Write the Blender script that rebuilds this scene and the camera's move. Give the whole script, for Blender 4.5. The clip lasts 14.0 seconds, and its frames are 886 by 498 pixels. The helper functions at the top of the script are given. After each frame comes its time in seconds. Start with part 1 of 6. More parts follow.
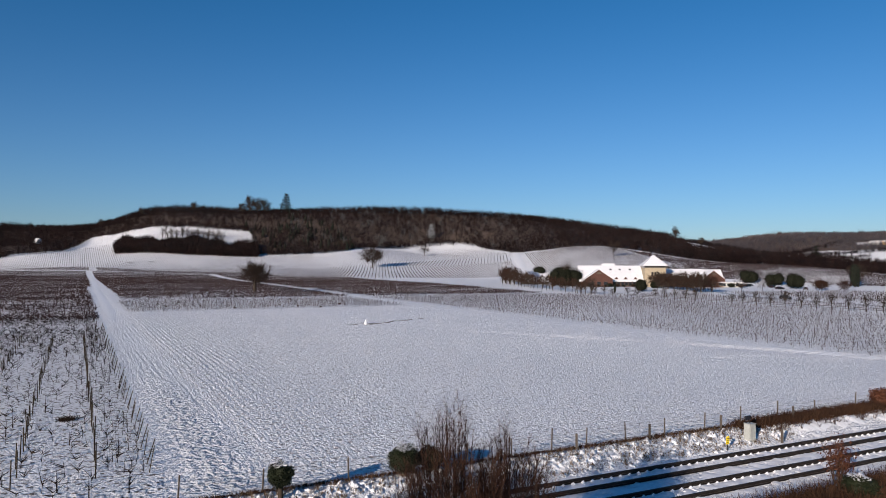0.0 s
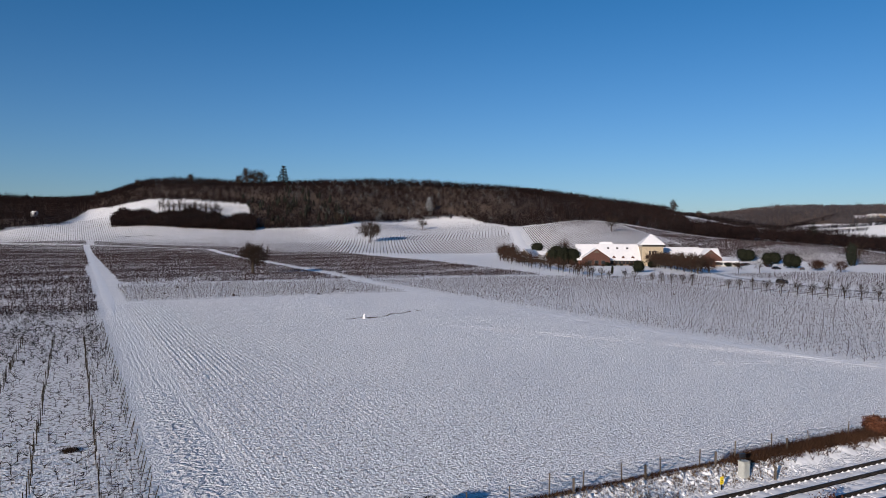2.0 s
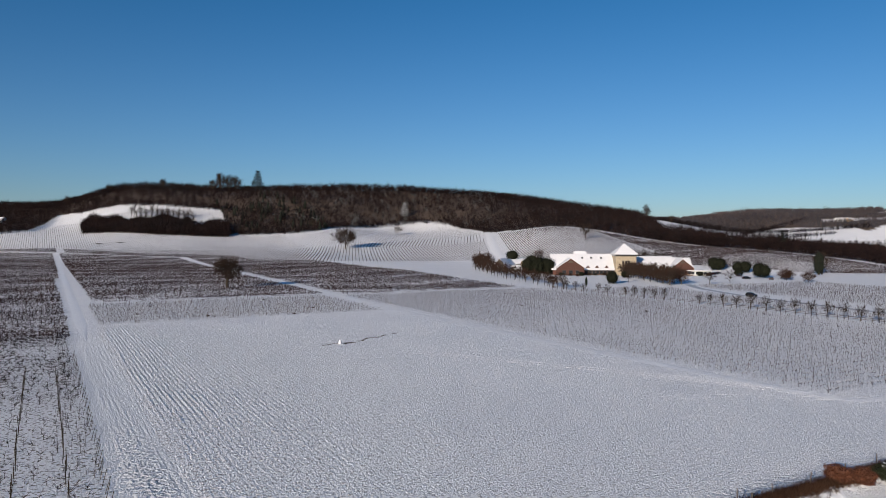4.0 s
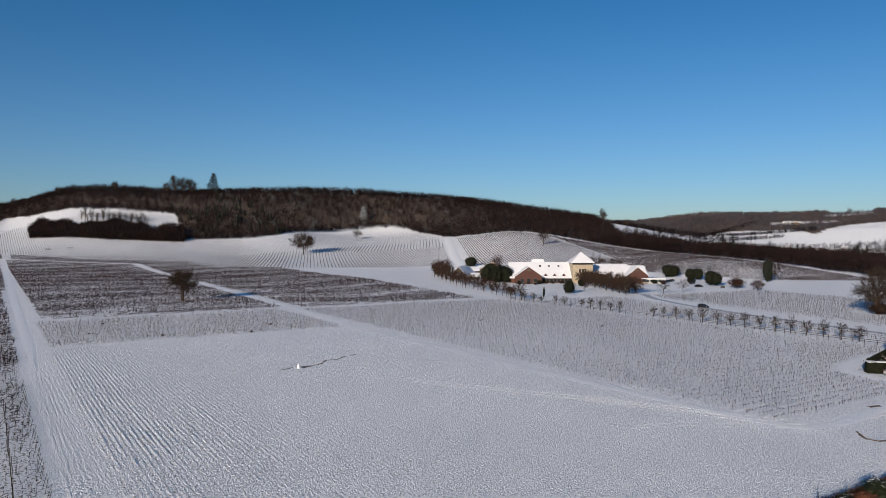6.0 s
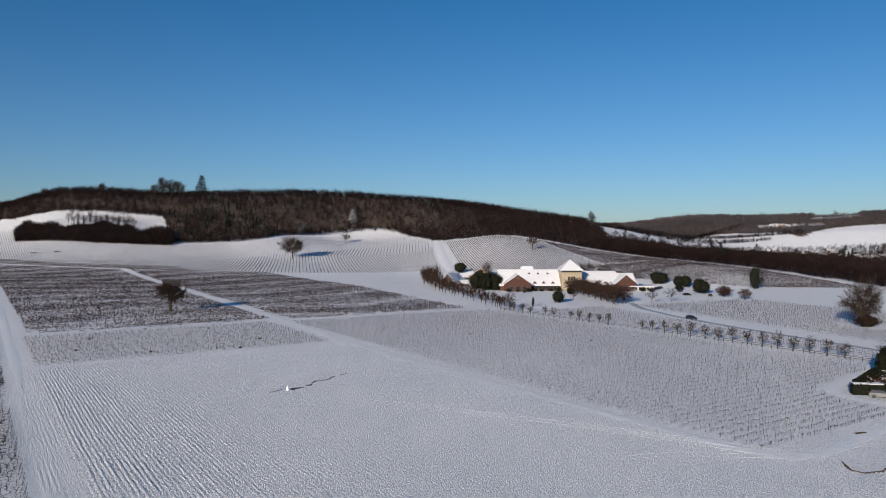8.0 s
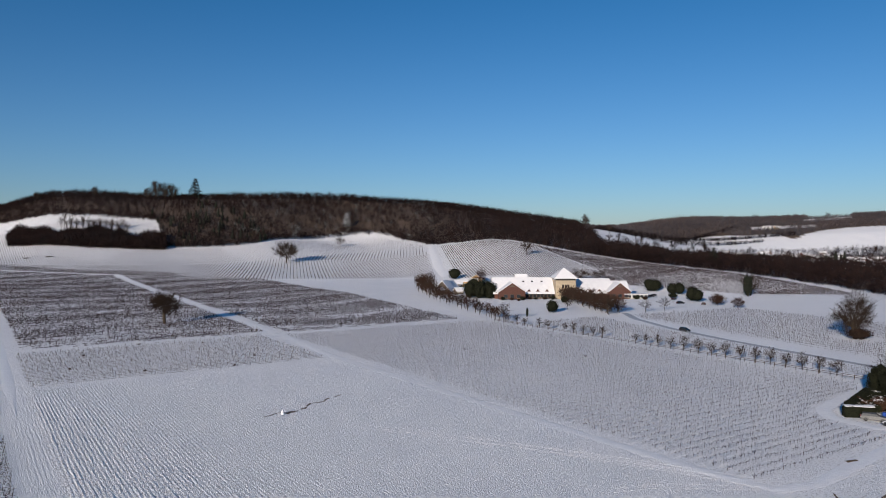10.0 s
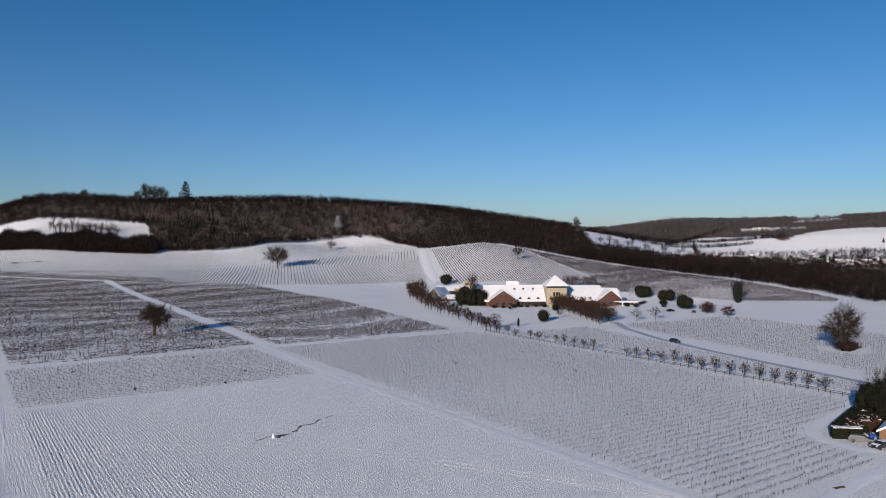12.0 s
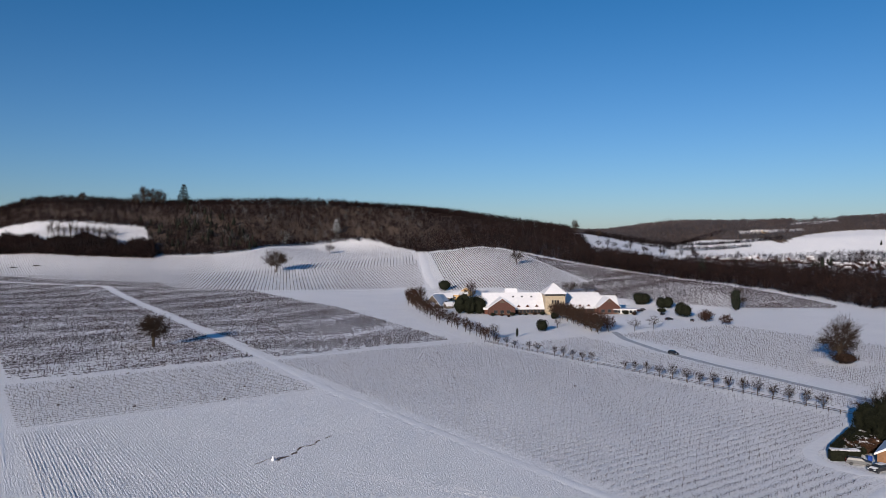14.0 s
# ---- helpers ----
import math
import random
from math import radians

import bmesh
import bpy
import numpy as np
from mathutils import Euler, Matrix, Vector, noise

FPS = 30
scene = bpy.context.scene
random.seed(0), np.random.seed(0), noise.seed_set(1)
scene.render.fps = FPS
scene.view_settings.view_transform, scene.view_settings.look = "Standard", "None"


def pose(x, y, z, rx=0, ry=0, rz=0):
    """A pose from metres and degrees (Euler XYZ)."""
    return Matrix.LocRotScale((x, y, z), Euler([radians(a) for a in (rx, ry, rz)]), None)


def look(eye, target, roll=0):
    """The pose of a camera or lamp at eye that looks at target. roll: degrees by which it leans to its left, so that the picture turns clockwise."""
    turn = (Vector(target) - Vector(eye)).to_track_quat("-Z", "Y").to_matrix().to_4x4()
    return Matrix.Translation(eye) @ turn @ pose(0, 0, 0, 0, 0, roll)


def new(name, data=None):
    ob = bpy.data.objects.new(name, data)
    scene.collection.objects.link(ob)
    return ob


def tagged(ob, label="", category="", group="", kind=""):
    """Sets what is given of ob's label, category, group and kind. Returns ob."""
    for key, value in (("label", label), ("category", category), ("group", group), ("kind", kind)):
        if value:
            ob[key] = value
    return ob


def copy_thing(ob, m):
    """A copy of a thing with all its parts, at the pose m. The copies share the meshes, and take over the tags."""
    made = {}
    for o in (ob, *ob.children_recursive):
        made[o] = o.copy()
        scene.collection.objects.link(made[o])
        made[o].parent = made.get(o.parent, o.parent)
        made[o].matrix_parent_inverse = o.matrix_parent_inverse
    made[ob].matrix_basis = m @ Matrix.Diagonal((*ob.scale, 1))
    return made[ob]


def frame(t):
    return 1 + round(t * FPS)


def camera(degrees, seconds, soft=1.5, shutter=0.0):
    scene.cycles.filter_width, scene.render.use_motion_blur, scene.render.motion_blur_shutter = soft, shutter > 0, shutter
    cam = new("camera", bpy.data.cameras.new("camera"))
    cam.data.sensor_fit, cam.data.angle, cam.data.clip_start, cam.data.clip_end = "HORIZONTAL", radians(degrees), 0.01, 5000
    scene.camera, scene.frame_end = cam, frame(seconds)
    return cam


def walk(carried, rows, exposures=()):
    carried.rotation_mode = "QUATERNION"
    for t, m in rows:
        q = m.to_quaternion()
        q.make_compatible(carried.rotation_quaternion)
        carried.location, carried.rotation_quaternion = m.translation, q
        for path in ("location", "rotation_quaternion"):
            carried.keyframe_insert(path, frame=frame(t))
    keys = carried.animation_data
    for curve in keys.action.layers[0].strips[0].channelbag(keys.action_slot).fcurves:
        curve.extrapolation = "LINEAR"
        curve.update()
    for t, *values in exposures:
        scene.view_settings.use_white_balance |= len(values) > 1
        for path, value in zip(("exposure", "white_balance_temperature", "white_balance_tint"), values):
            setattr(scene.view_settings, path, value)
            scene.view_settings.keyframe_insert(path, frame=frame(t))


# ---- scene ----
cam = camera(63.2, 14.0, soft=0.8)
# seconds, x, y, height, yaw, pitch, roll of a drone that climbs on the spot and swings to its right
PATH = [
    (0, 0.000, 0.000, 11.960, -0.000, 1.208, -0.177),
    (0.5, -0.035, 0.018, 13.225, -0.028, 0.414, -0.143),
    (1, -0.066, 0.011, 14.423, -0.026, -0.687, -0.197),
    (1.5, -0.101, -0.044, 15.661, -0.053, -1.156, -0.253),
    (2, -0.145, -0.184, 16.876, -0.184, -1.211, -0.273),
    (4.5, -0.054, -1.285, 22.771, -2.939, -1.040, -0.069),
    (5, -0.029, -1.479, 23.905, -3.848, -1.058, -0.055),
    (5.5, -0.051, -1.602, 25.026, -4.670, -1.032, -0.078),
    (6, -0.073, -1.673, 26.135, -5.372, -1.009, -0.069),
    (6.5, -0.116, -1.678, 27.196, -6.053, -1.018, -0.047),
    (7, -0.156, -1.663, 28.247, -6.183, -1.007, -0.039),
    (7.5, -0.180, -1.649, 29.319, -6.199, -1.008, -0.120),
    (8, -0.178, -1.685, 30.473, -6.230, -1.020, -0.136),
    (10.5, -0.249, -2.027, 36.410, -6.853, -1.041, -0.027),
    (11, -0.244, -2.085, 37.584, -7.017, -1.054, -0.010),
    (11.5, -0.183, -2.094, 38.710, -7.207, -1.050, 0.050),
    (12, -0.123, -2.072, 39.868, -7.368, -1.065, 0.039),
    (12.5, -0.122, -2.049, 41.044, -7.411, -1.081, 0.028),
    (13, -0.177, -2.078, 42.205, -7.419, -1.091, 0.012),
    (13.5, -0.273, -2.180, 43.322, -7.483, -1.090, 0.024),
    (14, -0.328, -2.267, 44.460, -7.498, -1.081, 0.057),
]
walk(cam, [(t, pose(x, y, z, 90 + pitch, roll, yaw)) for t, x, y, z, yaw, pitch, roll in PATH], [(0, 0.02, 6700, 9), (1.5, -0.08, 6650, 9), (5, -0.12, 6850, 6), (7.5, -0.14, 6800, 6), (11, -0.14, 6650, 8), (14, -0.14, 6600, 9)])

# ---- daylight: a low winter sun behind the camera's left shoulder, clear sky ----
SUN_BEARING, SUN_UP = radians(212), radians(14.5)
sun_way = Vector((math.sin(SUN_BEARING) * math.cos(SUN_UP), math.cos(SUN_BEARING) * math.cos(SUN_UP), math.sin(SUN_UP)))
world = bpy.data.worlds.new("winter_sky")
scene.world = world
world.use_nodes = True
wn = world.node_tree.nodes
sky = wn.new("ShaderNodeTexSky")
sky.sky_type, sky.sun_disc = "NISHITA", False
sky.sun_elevation, sky.sun_rotation = SUN_UP, SUN_BEARING
sky.altitude, sky.air_density, sky.dust_density, sky.ozone_density = 500, 1.0, 0.36, 6.0
wn["Background"].inputs["Strength"].default_value = 0.115
air = wn.new("ShaderNodeMix")          # clear, dry, cold air: a deeper blue
air.data_type, air.blend_type = "RGBA", "MULTIPLY"
air.inputs["Factor"].default_value = 1.0
way = wn.new("ShaderNodeTexCoord")
part_z, rise, deepen = wn.new("ShaderNodeSeparateXYZ"), wn.new("ShaderNodeMapRange"), wn.new("ShaderNodeMix")
rise.interpolation_type = "SMOOTHSTEP"
rise.inputs["From Min"].default_value, rise.inputs["From Max"].default_value = -0.02, 0.42
deepen.data_type = "RGBA"              # thin haze low down, deep blue overhead
deepen.inputs["A"].default_value, deepen.inputs["B"].default_value = (0.93, 0.888, 0.95, 1), (0.265, 0.74, 0.87, 1)
world.node_tree.links.new(way.outputs["Generated"], part_z.inputs[0])
world.node_tree.links.new(part_z.outputs["Z"], rise.inputs["Value"])
world.node_tree.links.new(rise.outputs[0], deepen.inputs["Factor"])
world.node_tree.links.new(deepen.outputs["Result"], air.inputs["B"])
world.node_tree.links.new(sky.outputs[0], air.inputs["A"])
world.node_tree.links.new(air.outputs["Result"], wn["Background"].inputs["Color"])
sun = new("sun", bpy.data.lights.new("sun", "SUN"))
sun.data.energy, sun.data.angle, sun.data.color = 5.9, radians(0.55), (1.0, 0.87, 0.775)
sun.matrix_world = look(sun_way * 300, (0, 0, 0))


# ---- materials ----
def material(name, low, high, scale=1.0, rough=0.8, bump=0.0, bump_scale=20.0, metal=0.0, coarse=None, vary=0.0, island=0.0, spec=0.3):
    """Two colours mixed by noise at two scales, with relief; vary shifts the value object by object, island piece by piece."""
    m = bpy.data.materials.new(name)
    m.use_nodes = True
    n, l = m.node_tree.nodes, m.node_tree.links
    b = n["Principled BSDF"]
    b.inputs["Roughness"].default_value, b.inputs["Metallic"].default_value = rough, metal
    b.inputs["Specular IOR Level"].default_value = spec
    co = n.new("ShaderNodeTexCoord")
    fine, wide = n.new("ShaderNodeTexNoise"), n.new("ShaderNodeTexNoise")
    fine.inputs["Scale"].default_value, fine.inputs["Detail"].default_value = scale * 8, 6
    wide.inputs["Scale"].default_value, wide.inputs["Detail"].default_value = scale, 4
    add = n.new("ShaderNodeMath")
    add.operation = "ADD"
    for t in (fine, wide):
        l.new(co.outputs["Object"], t.inputs["Vector"])
    l.new(fine.outputs["Fac"], add.inputs[0])
    l.new(wide.outputs["Fac"], add.inputs[1])
    last = add.outputs[0]
    if vary:
        info, mul = n.new("ShaderNodeObjectInfo"), n.new("ShaderNodeMath")
        mul.operation, mul.inputs[1].default_value = "MULTIPLY_ADD", vary
        l.new(info.outputs["Random"], mul.inputs[0])
        l.new(last, mul.inputs[2])
        last = mul.outputs[0]
    if island:
        geo, mul = n.new("ShaderNodeNewGeometry"), n.new("ShaderNodeMath")
        mul.operation, mul.inputs[1].default_value = "MULTIPLY_ADD", island
        l.new(geo.outputs["Random Per Island"], mul.inputs[0])
        l.new(last, mul.inputs[2])
        last = mul.outputs[0]
    ramp = n.new("ShaderNodeMapRange")
    ramp.inputs["From Min"].default_value, ramp.inputs["From Max"].default_value = 0.7, 1.3 + vary + island
    l.new(last, ramp.inputs["Value"])
    mix = n.new("ShaderNodeMix")
    mix.data_type = "RGBA"
    mix.inputs["A"].default_value, mix.inputs["B"].default_value = (*low, 1), (*high, 1)
    l.new(ramp.outputs[0], mix.inputs["Factor"])
    l.new(mix.outputs["Result"], b.inputs["Base Color"])
    if bump:
        tex, bp = n.new("ShaderNodeTexNoise"), n.new("ShaderNodeBump")
        tex.inputs["Scale"].default_value, tex.inputs["Detail"].default_value = bump_scale, 8
        bp.inputs["Distance"].default_value = bump
        l.new(co.outputs["Object"], tex.inputs["Vector"])
        l.new(tex.outputs["Fac"], bp.inputs["Height"])
        l.new(bp.outputs[0], b.inputs["Normal"])
    return m


SNOW = material("settled_snow", (0.74, 0.75, 0.78), (0.88, 0.88, 0.89), 0.4, 0.7, 0.05, 3.0)
ROOF_SNOW = material("roof_snow", (0.62, 0.62, 0.65), (0.73, 0.73, 0.745), 0.5, 0.6, 0.04, 2.5)
TRODDEN = material("trodden_snow", (0.82, 0.83, 0.85), (0.92, 0.92, 0.925), 0.6, 0.6, 0.14, 4.2)
BARK = material("bark", (0.03, 0.024, 0.02), (0.085, 0.066, 0.05), 1.5, 0.9, 0.02, 12, spec=0.06)
TWIG = material("winter_twigs", (0.016, 0.012, 0.010), (0.06, 0.042, 0.032), 0.3, 0.9, island=0.4, spec=0.06)
TWIG_RED = material("russet_twigs", (0.018, 0.010, 0.008), (0.066, 0.034, 0.024), 0.4, 0.9, island=0.4, spec=0.06)
# woodland twigs far darker than bark: shade inside the crowns is in the colour
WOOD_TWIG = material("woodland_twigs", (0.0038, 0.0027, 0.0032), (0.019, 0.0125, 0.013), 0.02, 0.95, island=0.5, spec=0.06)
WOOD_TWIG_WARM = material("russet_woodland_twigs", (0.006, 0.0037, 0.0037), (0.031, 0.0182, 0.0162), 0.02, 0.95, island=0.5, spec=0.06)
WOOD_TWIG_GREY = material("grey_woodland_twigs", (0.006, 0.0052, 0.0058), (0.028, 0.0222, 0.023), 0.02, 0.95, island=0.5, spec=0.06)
# haze over the far hill is put into these paler, greyer twig colours
FAR_TWIG_WARM = material("hazed_russet_far_twigs", (0.034, 0.028, 0.03), (0.10, 0.08, 0.08), 0.01, 0.95, island=0.5, spec=0.06)
FAR_TWIG = material("hazed_far_twigs", (0.028, 0.028, 0.034), (0.082, 0.076, 0.086), 0.01, 0.95, island=0.5, spec=0.06)
VINE = material("vine_wood", (0.03, 0.022, 0.02), (0.095, 0.066, 0.058), 0.05, 0.9, island=0.4, spec=0.06)
VINE_DARK = material("old_vine_wood", (0.010, 0.008, 0.007), (0.036, 0.026, 0.022), 0.05, 0.9, island=0.4, spec=0.06)
VINE_BROWN = material("unpruned_vine_canes", (0.026, 0.019, 0.02), (0.08, 0.054, 0.051), 0.03, 0.9, island=0.4, spec=0.06)
STRIP = material("weedy_soil_under_vines", (0.15, 0.13, 0.11), (0.55, 0.53, 0.52), 0.8, 0.95, 0.03, 6)
WEEDS = material("brown_weeds_in_snow", (0.04, 0.03, 0.03), (0.22, 0.19, 0.19), 0.5, 0.95, 0.03, 6, spec=0.1)
CONIFER = material("conifer_needles", (0.009, 0.011, 0.009), (0.026, 0.03, 0.022), 0.2, 0.85, island=0.4, spec=0.06)
IVY = material("ivy_leaves", (0.005, 0.007, 0.0035), (0.022, 0.027, 0.012), 1.5, 0.6, island=0.6, spec=0.15)
FROST = material("frosted_twigs", (0.02, 0.022, 0.022), (0.16, 0.165, 0.17), 0.25, 0.8, island=0.4)
CEDAR = material("snowy_cedar", (0.10, 0.11, 0.11), (0.55, 0.57, 0.6), 0.25, 0.8, island=0.4)
BRICK = material("red_brick", (0.075, 0.032, 0.024), (0.14, 0.06, 0.044), 1.2, 0.85, 0.01, 14)
STONE = material("buff_stone", (0.29, 0.235, 0.165), (0.43, 0.36, 0.26), 0.8, 0.85, 0.01, 9)
TILE = material("red_tile_hanging", (0.05, 0.022, 0.017), (0.095, 0.04, 0.03), 2.0, 0.8, 0.01, 10)
DARK = material("dark_glazing", (0.012, 0.014, 0.017), (0.03, 0.033, 0.038), 0.6, 0.15, spec=0.6)
TIMBER = material("weathered_timber", (0.045, 0.037, 0.031), (0.12, 0.098, 0.08), 2.0, 0.85, 0.01, 18, vary=0.3)
OLD_POST = material("old_trellis_timber", (0.022, 0.017, 0.012), (0.07, 0.054, 0.036), 2.0, 0.9, 0.01, 18, vary=0.3, spec=0.06)
WHITE = material("white_paint", (0.68, 0.68, 0.67), (0.80, 0.80, 0.79), 0.6, 0.5)
STEEL = material("rail_steel", (0.018, 0.015, 0.014), (0.05, 0.04, 0.035), 2.0, 0.6, 0.0, metal=0.6)
GREY_BOX = material("grey_cabinet_paint", (0.30, 0.31, 0.29), (0.42, 0.43, 0.41), 1.5, 0.5)
YELLOW = material("yellow_sign_paint", (0.75, 0.55, 0.02), (0.85, 0.66, 0.04), 1.0, 0.5)
BRUSH = material("bank_bramble", (0.018, 0.011, 0.008), (0.08, 0.042, 0.026), 0.5, 0.9, island=0.5, spec=0.06)
DARK_BRUSH = material("dark_brambles", (0.010, 0.007, 0.006), (0.042, 0.026, 0.019), 0.5, 0.9, island=0.5, spec=0.06)
EARTH = material("bare_earth", (0.06, 0.045, 0.035), (0.16, 0.12, 0.09), 0.8, 0.95, 0.05, 6)


# ---- the lie of the land ----
AXIS = radians(7.5)
# the valley's heights fan out from the drone: bearings as slopes to the axis, ranges in metres
COLS = np.array([-.928, -.81, -.673, -.563, -.407, -.262, -.144, -.027, .091, .208, .326, .483, .614, .953])
RANGES = np.array([0, 420, 500, 600, 720, 830, 920, 1020, 1150, 1500, 2200, 5000.0])
NEAR_Z = np.array([
    (0, 1, 6, 16, 26, 38, 54), (0, 1, 8, 30, 36, 46, 62), (0, 2, 10, 26, 38, 52, 66), (0, 2, 9, 30, 54, 80, 96), (0, 2, 9, 24, 48, 78, 94),
    (0, 2, 8, 26, 42, 76, 94), (0, 1, 8, 18, 28, 62, 92), (0, 3, 14, 26, 40, 65, 83), (6, 17, 29, 36, 44, 53, 63), (4, 13, 20, 25, 31, 38, 44),
    (10, 12, 10, 9, 9, 10, 14), (4, 4, 2, 1, 1, 2, 4), (0, 0, 0, 0, 1, 3, 8), (0, 0, 0, 0, 1, 3, 8)], float)
FAR_Z = np.array([(88, 80), (90, 80), (78, 60), (80, 60), (80, 60), (80, 60), (80, 60), (76, 60), (62, 60), (46, 50), (28, 78), (38, 82), (44, 98), (44, 98)], float)
HILLS = np.concatenate([np.zeros((14, 2)), NEAR_Z, FAR_Z, FAR_Z[:, -1:] * 0.5], 1)
E1 = np.array([-math.sin(radians(27)), math.cos(radians(27))])   # along the vineyard's tracks
E2 = np.array([E1[1], -E1[0]])                                    # along the railway


def spline(a, b, c, d, t):
    return b + 0.5 * t * ((c - a) + t * ((2 * a - 5 * b + 4 * c - d) + t * (3 * (b - c) + d - a)))


# beyond the first hills the chart of heights is drawn out: its ranges, and the true ones
CHART, TRUE = [0, 1080, 1500, 1700, 2200, 5000], [0, 1080, 1240, 1310, 1460, 4700]


def fan(x, y):
    dep = x * math.sin(AXIS) + y * math.cos(AXIS)
    return (x * math.cos(AXIS) - y * math.sin(AXIS)) / np.maximum(dep, 1), np.where(dep > 1080, np.interp(dep, TRUE, CHART), dep)


def unfan(u, d):
    d = np.interp(d, CHART, TRUE)
    return u * d * math.cos(AXIS) + d * math.sin(AXIS), d * math.cos(AXIS) - u * d * math.sin(AXIS)


def height(x, y):
    x, y = np.asarray(x, float), np.asarray(y, float)
    u, dep = fan(x, y)
    u = np.clip(u, COLS[0], COLS[-1] - 1e-6)
    fi, fj = np.interp(u, COLS, np.arange(14)), np.interp(np.clip(dep, 0, 4999), RANGES, np.arange(12))
    i, j = np.clip(fi.astype(int), 0, 12), np.clip(fj.astype(int), 0, 10)
    rows = []
    for k in (-1, 0, 1, 2):
        a = np.clip(i + k, 0, 13)
        rows.append(spline(*[HILLS[a, np.clip(j + m, 0, 11)] for m in (-1, 0, 1, 2)], fj - j))
    z = np.maximum(spline(*rows, fi - i), -1) * np.clip((dep - 400) / 60, 0, 1)
    z = 44.5 + (z - 44.5) * np.where(dep > 1080, np.interp(dep, CHART, TRUE) / np.maximum(dep, 1), 1)
    s = x * E1[0] + y * E1[1]
    # the railway's low bank: the fence stands on its shoulder, the tracks lie in the cess
    z = z + np.where(dep < 300, 0.35 * np.exp(-((s - 36.6) / 1.3) ** 2) - 0.35 / (1 + np.exp(np.clip((s - 35.0) * 4, -50, 50))), 0)
    return z


def at(s, w):
    return s * E1[0] + w * E2[0], s * E1[1] + w * E2[1]


def ground_z(x, y):
    return float(height(np.array([x]), np.array([y]))[0])


def on(s, w, lift=0.0):
    x, y = at(s, w)
    return Vector((x, y, ground_z(x, y) + lift))


# ---- mesh helpers ----
def mesh_object(name, verts, faces, mat, parent=None, smooth=False):
    """faces: an array of triangles or of quads."""
    me = bpy.data.meshes.new(name)
    verts, faces = np.asarray(verts, np.float32), np.asarray(faces, np.int32)
    k = faces.shape[1]
    me.vertices.add(len(verts))
    me.vertices.foreach_set("co", verts.ravel())
    me.loops.add(faces.size)
    me.loops.foreach_set("vertex_index", faces.ravel())
    me.polygons.add(len(faces))
    me.polygons.foreach_set("loop_start", np.arange(0, faces.size, k, dtype=np.int32))
    if smooth:
        me.polygons.foreach_set("use_smooth", np.ones(len(faces), bool))
    me.update(calc_edges=True)
    for m in (mat if isinstance(mat, (list, tuple)) else [mat]):
        me.materials.append(m)
    ob = new(name, me)
    if parent:
        ob.parent = parent
    return ob


def part(name, bm, mat, parent=None, label=""):
    me = bpy.data.meshes.new(name)
    bm.to_mesh(me)
    bm.free()
    for m in (mat if isinstance(mat, (list, tuple)) else [mat]):
        me.materials.append(m)
    ob = new(name, me)
    if parent:
        ob.parent = parent
    return tagged(ob, label)


def thing(name, place, label, category, turn=0.0, group="", kind=""):
    ob = new(name)
    ob.matrix_world = pose(place[0], place[1], place[2], 0, 0, turn)
    return tagged(ob, label, category, group, kind)


def box(bm, x0, y0, z0, x1, y1, z1, bevel=0.0):
    v = [bm.verts.new(p) for p in ((x0, y0, z0), (x1, y0, z0), (x1, y1, z0), (x0, y1, z0), (x0, y0, z1), (x1, y0, z1), (x1, y1, z1), (x0, y1, z1))]
    fs = [bm.faces.new([v[i] for i in q]) for q in ((0, 3, 2, 1), (4, 5, 6, 7), (0, 1, 5, 4), (1, 2, 6, 5), (2, 3, 7, 6), (3, 0, 4, 7))]
    if bevel:
        bmesh.ops.bevel(bm, geom=list({e for f in fs for e in f.edges}), offset=bevel, segments=2, affect="EDGES")
    return bm


def solid(bm, points, faces):
    v = [bm.verts.new(p) for p in points]
    for q in faces:
        bm.faces.new([v[i] for i in q])
    return bm


def boxed(*a, **k):
    return box(bmesh.new(), *a, **k)


def slivers(base, way, width, rng):
    """Thin triangles that start at base and run along way: twigs, canes, stakes."""
    n = len(base)
    side = np.cross(way, rng.normal(size=(n, 3)))
    side /= np.maximum(np.linalg.norm(side, axis=1, keepdims=True), 1e-6)
    side *= np.asarray(width).reshape(-1, 1) / 2
    v = np.stack([base - side, base + side, base + way], 1).reshape(-1, 3)
    return v, np.arange(3 * n).reshape(-1, 3)


def joined(chunks):
    vs, fs, k = [], [], 0
    for v, f in chunks:
        vs.append(v)
        fs.append(f + k)
        k += len(v)
    return np.concatenate(vs), np.concatenate(fs)


ASPHALT = material("slushy_asphalt", (0.26, 0.27, 0.29), (0.52, 0.54, 0.57), 0.7, 0.5, 0.01, 8)
OCHRE = material("ochre_render", (0.42, 0.27, 0.12), (0.55, 0.38, 0.19), 0.8, 0.8)
SILVER = material("silver_car_paint", (0.055, 0.058, 0.062), (0.09, 0.093, 0.097), 0.5, 0.35, metal=0.3)
COTTAGE_BRICK = material("brown_cottage_brick", (0.15, 0.08, 0.04), (0.26, 0.14, 0.075), 1.5, 0.85, 0.01, 14)
BLACK_PAINT = material("black_car_paint", (0.01, 0.01, 0.012), (0.025, 0.025, 0.03), 0.5, 0.25, spec=0.5)
RUBBER = material("tyre_rubber", (0.015, 0.015, 0.015), (0.035, 0.035, 0.035), 2.0, 0.85)
BLUE = material("blue_plastic", (0.02, 0.06, 0.28), (0.04, 0.10, 0.40), 1.0, 0.5)
RED_LAMP = material("red_tail_lamp", (0.10, 0.006, 0.006), (0.16, 0.01, 0.01), 1.0, 0.3)
